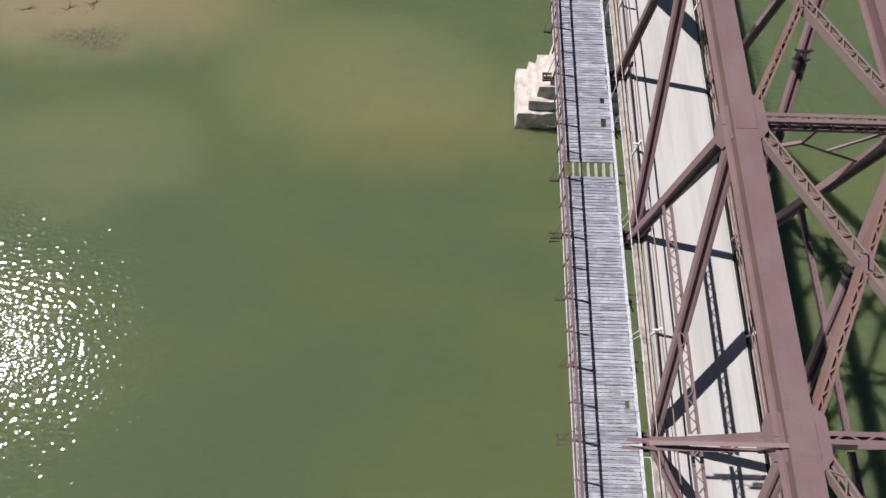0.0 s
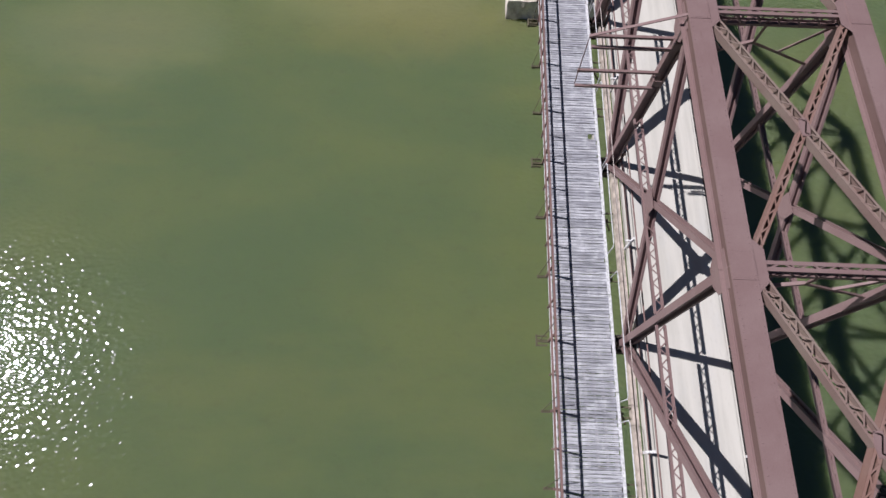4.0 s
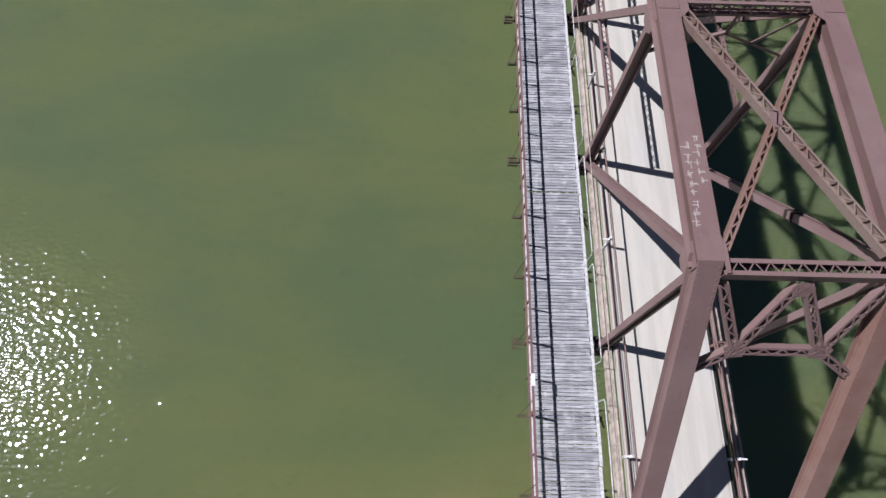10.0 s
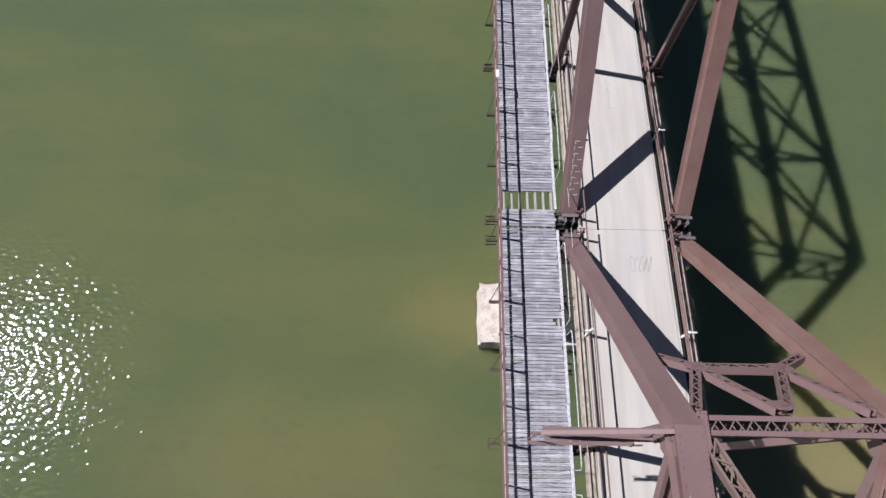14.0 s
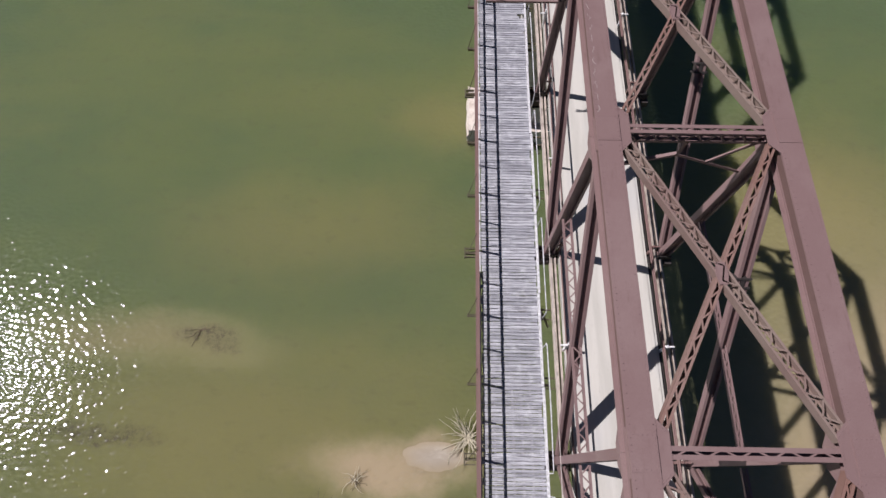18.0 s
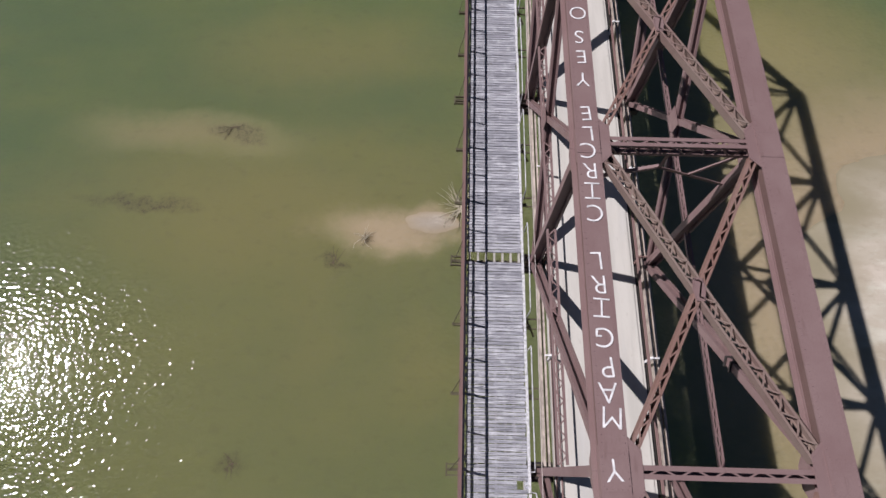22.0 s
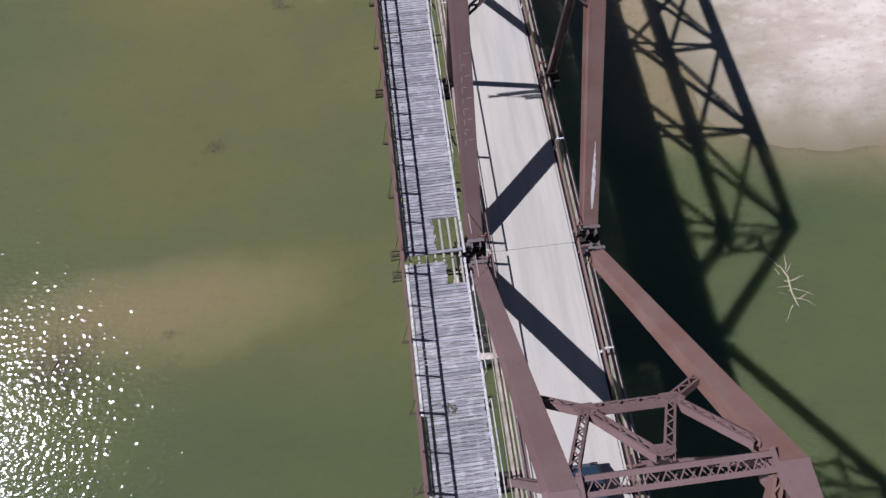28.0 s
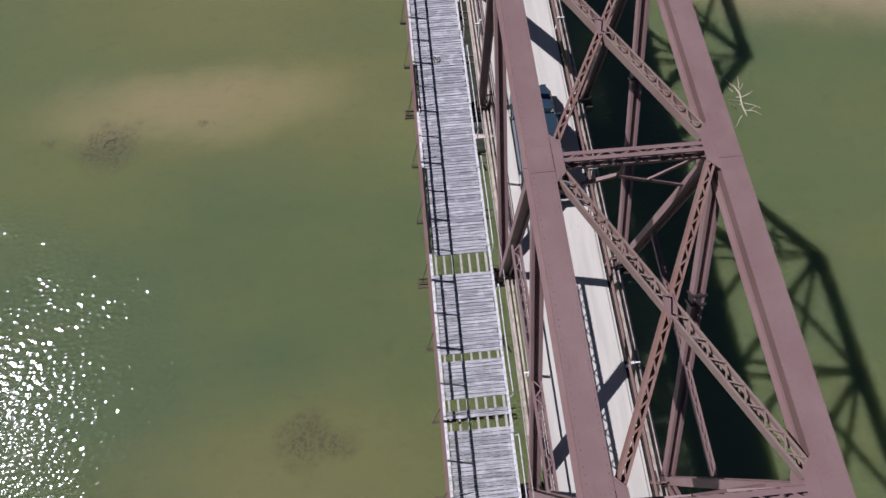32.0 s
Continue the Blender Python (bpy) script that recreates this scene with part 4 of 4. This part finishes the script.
# road guard rails
for x, g in ((0.5, -1), (4.17, 1)):
    for i in range(3):
        a, b = PIERS[i] + (12 if i == 0 else 0), PIERS[i + 1]
        ob = thing("guard_rail", "low two-pipe steel guard rail along the concrete kerb", "guard rail", (x, (a + b) / 2, 0), "road guard rails")
        for z, xx in ((0.72 if g > 0 else 0.95, x), (0.42 if g > 0 else 0.2, x + g * 0.05)):
            part("rail", Shape().tube([(xx, a - 0.1, z), (xx, b + 0.1, z)], 0.034, 8), RAILING, ob)
        for k in range(0, 15):
            y = SPANS[i][0] - PANEL / 2 * k
            if y < b:
                break
            part("post", Shape().box(x + g * 0.08, x + g * 0.15, y - 0.05, y + 0.05, -0.3, 0.78 if g > 0 else 0.98).box(x - 0.02, x + g * 0.4, y - 0.03, y + 0.03, 0.68, 0.74), WHITE if k % 2 else RAILING, ob)

# cable slung along each truss
for i in range(3):
    a, b = SPANS[i]
    pts = [(-0.2 + 0.02 * math.sin(j), a + (b - a) * j / 24, 1.15 - 0.5 * (j / 24) * (1 - j / 24)) for j in range(25)]
    alone("cable", Shape().tube(pts, 0.015, 5), CABLE, "thin pale cable slung along the truss posts", "cable", "cables")


# ---- wire cross-arms on the truss ----
def cross_arms(y, more=0.0):
    ob = thing("cross_arm_frame", "brown steel wire cross-arms bolted to a truss post", "cross-arm", (0, y, 7), "cross-arm frames")
    for z, x, dy in ((8.15, -3.05 - more, 0.1), (7.85, -2.95, -0.1), (6.45, -3.08, 0.1), (5.85, -3.05, -0.1)):
        part("arm", Shape().box(x, -0.1, y + dy - 0.05, y + dy + 0.05, z - 0.014, z).box(x, -0.1, y + dy - 0.05, y + dy - 0.034, z - 0.09, z - 0.014), STEEL, ob)
    part("stay", Shape().beam((-3.1, y, 8.2), (-0.28, y, TOP - 0.06), 0.1, 0.03), STEEL, ob)
    part("stay", Shape().beam((-3.08, y, 8.2), (-3.04, y, 5.8), 0.03, 0.03, (0, 1, 0)), STEEL, ob)
    for z in (6.1, 8.0):
        part("clamp", Shape().box(-0.28, 0.0, y - 0.16, y - 0.12, z - 0.14, z + 0.14).box(-0.3, -0.26, y - 0.18, y + 0.18, z - 0.14, z + 0.14), STEEL, ob)


cross_arms(node_y(0, 3) - 0.2)
cross_arms(node_y(1, 1) - 0.15)
cross_arms(node_y(1, 6) - 0.1, 0.4)


# ---- painted writing on the upper chord ----
def letter(char, y, size, z=TOP + 0.02, x=-0.03, turn=0.0):
    """One brushed capital; the painter's I has long bars at head and foot."""
    if char == "I":
        s = Shape().box(-0.022, 0.022, -0.22, 0.22, 0.0, 0.003).box(-0.2, 0.2, 0.2, 0.24, 0.0, 0.003).box(-0.2, 0.2, -0.24, -0.2, 0.0, 0.003)
        out = alone("painted_letter", s, WHITE, "white hand-painted letter on the brown chord", "graffiti", "proposal graffiti")
        out.matrix_basis = pose(x, y, z, 0, 0, 180 + turn)
        return out
    cu = bpy.data.curves.new("letter", "FONT")
    cu.body, cu.size, cu.align_x, cu.align_y, cu.offset = char, size, "CENTER", "CENTER", -0.008
    ob = bpy.data.objects.new("letter", cu)
    scene.collection.objects.link(ob)
    bpy.context.view_layer.update()
    me = bpy.data.meshes.new_from_object(ob)
    bpy.data.objects.remove(ob)
    me.materials.append(WHITE)
    out = tagged(new("painted_letter", me), "white hand-painted letter on the brown chord", "graffiti", "proposal graffiti")
    out.matrix_basis = pose(x, y, z, 0, 0, 180 + turn)
    return out


r = random.Random(12)
words = [("WILL", (-50.58, -50.00, -49.51, -49.02)), ("YOU", (-48.23, -47.27, -46.54)), ("MARRY", (-45.65, -45.05, -44.36, -43.67, -42.83)),
         ("MAP", (-41.73, -41.18, -40.60)), ("GIRL", (-39.90, -39.19, -38.57, -37.94)), ("CIRCLE", (-36.62, -35.99, -35.36, -34.73, -34.18, -33.51)),
         ("YES", (-32.34, -31.52, -30.78)), ("OR", (-29.85, -29.09)), ("NO", (-28.47, -27.81))]
for word, ys in words:
    for ch, y in zip(word, ys):
        letter(ch, y, 0.62 if word in ("WILL", "NO") else 0.78 if word == "YOU" else 0.7, turn=r.uniform(-5, 5), x=r.uniform(-0.03, 0.03))


# ---- driftwood and brush ----
def brush(name, x, y, z, size, seed, mat, label, count=16, flat=0.25):
    r = random.Random(seed)
    ob = thing(name, label, "driftwood", (x, y, z))
    for k in range(count):
        w, length = r.uniform(0, 2 * math.pi), size * r.uniform(0.5, 1.0)
        pts, p = [], Vector((x + r.uniform(-0.1, 0.1) * size, y + r.uniform(-0.1, 0.1) * size, z))
        d = Vector((math.cos(w), math.sin(w), flat * r.uniform(0.3, 1.4)))
        for j in range(6):
            pts.append(tuple(p))
            d = (d + Vector((r.uniform(-0.45, 0.45), r.uniform(-0.45, 0.45), r.uniform(-0.2, 0.15)))).normalized()
            p = p + d * length / 5
        rr = r.uniform(0.018, 0.035) * size ** 0.5
        part("branch", Shape().tube(pts, [rr * (1 - 0.15 * j) for j in range(6)], 5), mat, ob)
    return ob


brush("driftwood", -2.85, -24.3, WATER + 0.1, 2.3, 5, DRIFT, "bleached driftwood branches stranded on the sand spit", 44, 0.32)
brush("driftwood", -10.1, -26.9, WATER + 0.02, 1.2, 6, DRIFT, "pale dead bush sticking out of shallow water", 12, 0.6)
brush("driftwood", -9.9, -27.1, WATER + 0.02, 0.9, 16, TWIG, "dark twigs of a dead bush in shallow water", 10, 0.5)
r = random.Random(21)
ob = thing("driftwood", "bleached dead branches standing out of green water", "driftwood", (23.6, -59.6, WATER))
for j in range(13):
    y = -58.2 - 0.22 * j
    p = Vector((23.2 + 0.25 * math.sin(j * 1.3), y, WATER - 0.1))
    w = r.uniform(-0.5, 0.9) if j % 3 else r.uniform(2.2, 3.6)
    d, pts = Vector((math.cos(w), math.sin(w) * 1.2, 0.6)).normalized(), []
    size = r.uniform(0.7, 1.7)
    for k in range(6):
        pts.append(tuple(p))
        d = (d + Vector((r.uniform(-0.3, 0.3), r.uniform(-0.3, 0.3), r.uniform(-0.25, 0.05)))).normalized()
        p = p + d * size / 5
    part("branch", Shape().tube(pts, [0.045 * (1 - 0.15 * k) for k in range(6)], 5), DRIFT, ob)
part("branch", Shape().tube([(23.1, -58.0, WATER + 0.1), (23.4, -58.9, WATER + 0.12), (23.3, -60.0, WATER + 0.08), (23.5, -61.2, WATER - 0.05)], [0.03, 0.06, 0.06, 0.04], 6), DRIFT, ob)


# ---- pickup truck ----
def pickup(x, y):
    paint = plain("dark_blue_car_paint", (0.035, 0.065, 0.10), 0.25, 0.3, 0.1)
    glass = plain("tinted_car_glass", (0.01, 0.02, 0.025), 0.05, 0.0, 0.1)
    rubber = plain("tyre_rubber", (0.02, 0.02, 0.02), 0.8)
    chrome = plain("chrome", (0.7, 0.7, 0.7), 0.15, 1.0, 0.1)
    liner = plain("grey_truck_bed", (0.09, 0.11, 0.12), 0.6)
    red = plain("red_lens", (0.35, 0.02, 0.02), 0.3, 0.0, 0.1)
    car = thing("pickup_truck", "dark blue pickup truck on the concrete bridge deck", "pickup truck", (x, y, 0))

    def hull(rows):
        """Lofts cross sections: y, half width, bottom, top."""
        s = Shape()
        for yy, hw, z0, z1 in rows:
            r = 0.12
            s.verts += [(x - hw, y + yy, z0), (x + hw, y + yy, z0), (x + hw, y + yy, z1 - r), (x + hw - r, y + yy, z1), (x - hw + r, y + yy, z1), (x - hw, y + yy, z1 - r)]
        for i in range(len(rows) - 1):
            for j in range(6):
                k = (j + 1) % 6
                s.faces.append((6 * i + j, 6 * i + k, 6 * i + 6 + k, 6 * i + 6 + j))
        n = 6 * (len(rows) - 1)
        s.faces += [tuple(reversed(range(6))), tuple(n + j for j in range(6))]
        return s

    part("body", hull([(-2.85, 0.9, 0.5, 0.75), (-2.8, 0.95, 0.4, 0.85), (-0.75, 0.96, 0.35, 0.9), (1.2, 0.96, 0.35, 1.05), (2.4, 0.93, 0.4, 1.02), (2.75, 0.82, 0.45, 0.9), (2.85, 0.7, 0.5, 0.7)]), paint, car)
    part("cab", hull([(-0.8, 0.86, 0.85, 1.15), (-0.62, 0.8, 0.85, 1.78), (-0.4, 0.78, 0.85, 1.84), (0.35, 0.77, 0.85, 1.83), (0.6, 0.78, 0.85, 1.74), (1.3, 0.86, 0.85, 1.1)]), paint, car)
    part("windscreen", Shape().prism([(x - 0.68, y + 0.70, 1.66), (x + 0.68, y + 0.70, 1.66), (x + 0.76, y + 1.22, 1.2), (x - 0.76, y + 1.22, 1.2),
                                      (x - 0.68, y + 0.71, 1.71), (x + 0.68, y + 0.71, 1.71), (x + 0.76, y + 1.24, 1.24), (x - 0.76, y + 1.24, 1.24)]), glass, car)
    part("rear_window", Shape().prism([(x - 0.68, y - 0.66, 1.7), (x + 0.68, y - 0.66, 1.7), (x + 0.72, y - 0.8, 1.2), (x - 0.72, y - 0.8, 1.2),
                                       (x - 0.68, y - 0.69, 1.71), (x + 0.68, y - 0.69, 1.71), (x + 0.72, y - 0.83, 1.2), (x - 0.72, y - 0.83, 1.2)]), glass, car)
    for g in (-1, 1):
        part("side_window", Shape().box(x + g * 0.80 - 0.02, x + g * 0.80 + 0.03, y - 0.45, y + 0.65, 1.2, 1.62), glass, car)
        part("bed_side", hull([(-2.84, 0.07, 0.8, 1.2), (-0.85, 0.07, 0.8, 1.2)]), paint, car).location.x = g * 0.87
        part("mirror", Shape().box(x + g * 1.0 - 0.09, x + g * 1.0 + 0.09, y + 0.85, y + 0.95, 1.1, 1.28), paint, car)
        for yy in (-1.75, 1.75):
            wheel = part("wheel", Shape().tube([(x + g * 0.72, y + yy, 0.37), (x + g * 0.98, y + yy, 0.37)], 0.37, 16), rubber, car)
            part("rim", Shape().tube([(x + g * 0.97, y + yy, 0.37), (x + g * 0.995, y + yy, 0.37)], 0.22, 12), chrome, wheel, "bright metal rim")
        part("tail_light", Shape().box(x + g * 0.87 - 0.05, x + g * 0.87 + 0.05, y - 2.875, y - 2.855, 0.85, 1.1), red, car, "red tail light")
        part("headlight", Shape().box(x + g * 0.66 - 0.13, x + g * 0.66 + 0.13, y + 2.74, y + 2.87, 0.66, 0.8), chrome, car, "clear headlight")
    part("bed_floor", Shape().box(x - 0.8, x + 0.8, y - 2.78, y - 0.86, 0.86, 0.9), liner, car)
    part("tailgate", Shape().box(x - 0.85, x + 0.85, y - 2.86, y - 2.79, 0.8, 1.18), paint, car)
    part("bumper", Shape().box(x - 0.9, x + 0.9, y - 3.02, y - 2.87, 0.5, 0.68), chrome, car)


pickup(2.2, -71.85)


# ---- marks and small things ----
alone("rail_tag", Shape().box(RAIL_X - 0.08, RAIL_X + 0.08, 7.05, 7.5, 1.287, 1.293), WHITE, "small white tag fixed on the brown top rail", "tag")


def chalk_marks(name, label, mat, strokes, group=""):
    """Short painted strokes: x, y, z, length along x, length along y."""
    ob = thing(name, label, "graffiti", (strokes[0][0], strokes[0][1], strokes[0][2]), group)
    for x, y, z, lx, ly in strokes:
        part("stroke", Shape().box(x - lx / 2, x + lx / 2, y - ly / 2, y + ly / 2, z, z + 0.003), mat, ob)
    return ob


def ribbon(s, points, width, up=(0, 0, 1)):
    """A thin painted line through points."""
    for p, q in zip(points, points[1:]):
        side, u = across(p, q, up)
        s.bar(p, q, side, u, width, 0.003)
    return s


CHALK = plain("faded_grey_scrawl", (0.40, 0.385, 0.35), 0.9, vary=0.2)
FADED = plain("faded_white_scrawl", (0.46, 0.40, 0.38), 0.9, vary=0.4, scale=20.0)
r = random.Random(3)
chalk_marks("road_scrawl", "faded grey unreadable scrawl on the concrete deck", CHALK,
            [(2.38 + r.uniform(-0.03, 0.03), 8.0 - 0.23 * j, 0.004, 0.22 if j % 2 else 0.03, 0.025 if j % 2 else 0.16) for j in range(8)])
ob = thing("road_scrawl", "faint looping grey scrawl on the concrete deck", "graffiti", (2.97, -1.6, 0))
for j in range(5):
    cx = 2.6 + 0.18 * j
    pts = [Vector((cx + 0.12 * math.cos(a) + 0.04 * a / 6, -1.6 + (0.36 - 0.05 * (j % 2)) * math.sin(a + 0.5 * j) + r.uniform(-0.02, 0.02), 0.005 + 0.0006 * j)) for a in (k * 0.55 for k in range(11))]
    part("stroke", ribbon(Shape(), pts, 0.022), CHALK, ob)
ob = thing("chord_scrawl", "thin faded unreadable scrawl along the chord edge", "graffiti", (-0.2, -13, TOP))
for j in range(16):
    y = -10.4 - 0.42 * j
    pts = [Vector((-0.2 + r.uniform(-0.06, 0.06), y - 0.08 * k, TOP + 0.006)) for k in range(4)]
    part("stroke", ribbon(Shape(), pts, 0.012), FADED, ob)


def scribble(name, label, x, y0, y1, z, size, mat, seed):
    """A column of small unreadable glyphs, each of three or four bars."""
    q = random.Random(seed)
    ob = thing(name, label, "graffiti", (x, (y0 + y1) / 2, z))
    y = y0
    while y > y1:
        cx = x + q.uniform(-0.02, 0.02)
        for k in range(q.choice((3, 4))):
            along = k % 2
            dx, dy = (q.uniform(0.3, 0.5) * size, 0.014) if along else (0.014, q.uniform(0.3, 0.5) * size)
            ox, oy = q.uniform(-0.3, 0.3) * size, q.uniform(-0.3, 0.3) * size
            part("stroke", Shape().box(cx + ox - dx, cx + ox + dx, y + oy - dy, y + oy + dy, z + 0.0004 * k, z + 0.003 + 0.0004 * k), mat, ob)
        y -= size * q.uniform(1.1, 1.4)


scribble("chord_scrawl", "faded white unreadable letters on the chord cover", -0.17, 12.2, 9.9, TOP + 0.006, 0.22, FADED, 5)
scribble("chord_scrawl", "faint white unreadable letters on the chord cover", 0.1, 12.5, 11.0, TOP + 0.006, 0.2, FADED, 6)


def slope_marks(name, label, x, foot, top_y, strokes, mat):
    """Thin strokes on an end post's cover: place along it, sideways, length, lean."""
    a, b = Vector((x, foot, 0.15)), Vector((x, top_y, TOP))
    u = (b - a).normalized()
    n = lean(a, b)
    ob = thing(name, label, "graffiti", tuple(a))
    for f, sx, ll, ls in strokes:
        c = a + u * f + X * sx + n * 0.005
        part("stroke", ribbon(Shape(), [c, c + u * ll + X * ls], 0.022, n), mat, ob)


slope_marks("post_scrawl", "white unreadable painted letters on the end post", 0.0, node_y(0, 7), node_y(0, 6),
            [(0.9 + 0.13 * j, (-0.14, 0.02, -0.1, 0.06)[j % 4], (0.2, 0.02, 0.16, 0.02)[j % 4], (0.02, 0.2, -0.03, -0.16)[j % 4]) for j in range(20)], WHITE)
slope_marks("post_scrawl", "faint worn unreadable letters on the end post", 0.0, node_y(1, 7), node_y(1, 6),
            [(4.2 + 0.2 * j, (-0.12, 0.02, -0.1, 0.06)[j % 4], (0.2, 0.02, 0.16, 0.02)[j % 4], (0.02, 0.2, -0.03, -0.16)[j % 4]) for j in range(18)], FADED)
# a long streak of spilt white paint
a, b = Vector((WIDE, node_y(1, 7), 0.15)), Vector((WIDE, node_y(1, 6), TOP))
u, n = (b - a).normalized(), lean(a, b)
spill = Shape()
steps = 22
for j in range(steps + 1):
    f = j / steps
    half = 0.015 + 0.075 * math.sin(math.pi * min(1, f * 1.15)) ** 0.7 * (1 - 0.5 * f) if 0 < f * 1.15 < 1 else 0.012
    c = a + u * (0.9 + 2.9 * f) + X * (0.03 + 0.05 * f + r.uniform(-0.015, 0.015))
    for e in (0.003, 0.007):
        spill.verts += [tuple(c - X * (half + r.uniform(-0.01, 0.01)) + n * e), tuple(c + X * (half + r.uniform(-0.01, 0.01)) + n * e)]
for j in range(steps):
    k = 4 * j
    spill.faces += [(k + 2, k + 3, k + 7, k + 6), (k, k + 4, k + 5, k + 1), (k, k + 2, k + 6, k + 4), (k + 1, k + 5, k + 7, k + 3)]
spill.faces += [(0, 1, 3, 2), (4 * steps, 4 * steps + 2, 4 * steps + 3, 4 * steps + 1)]
alone("white_stain", spill, WHITE, "long white streak of spilt paint on the end post", "stain")

for x, y, size, seed in ((-21.4, -17.4, 1.5, 31), (-17.3, -42.9, 1.1, 32), (-27.6, -58.6, 1.6, 33), (-31.9, -58.3, 0.6, 34), (-19.4, -57.6, 0.5, 35), (-12.1, -28.9, 1.4, 36), (-39.4, 69.6, 1.8, 37), (-41.6, 68.9, 1.2, 38), (-45.0, 68.8, 1.3, 39)):
    brush("drowned_branches", x, y, WATER - 0.01, size, seed, TWIG, "dark waterlogged branches just under the surface", 9, 0.03)
brush("dry_shrub", 42.0, -40.5, WATER + 0.35, 1.4, 51, TWIG, "small dark shrub on the pale sandbank", 14, 0.4)

# wind-blown twigs on the boards
r = random.Random(77)
ob = thing("twig_heap", "small dark heap of twigs lying on the boards", "debris", (-1.89, -66.5, 0.01))
for j in range(9):
    p = Vector((-1.89 + r.uniform(-0.15, 0.15), -66.5 + r.uniform(-0.2, 0.2), 0.018))
    w = r.uniform(0, math.pi)
    q = p + Vector((math.cos(w), math.sin(w), r.uniform(0.02, 0.25))) * r.uniform(0.15, 0.32)
    part("twig", Shape().tube([p, (p + q) / 2 + Vector((0.02, 0.01, 0.01)), q], 0.014, 5), TWIG, ob)
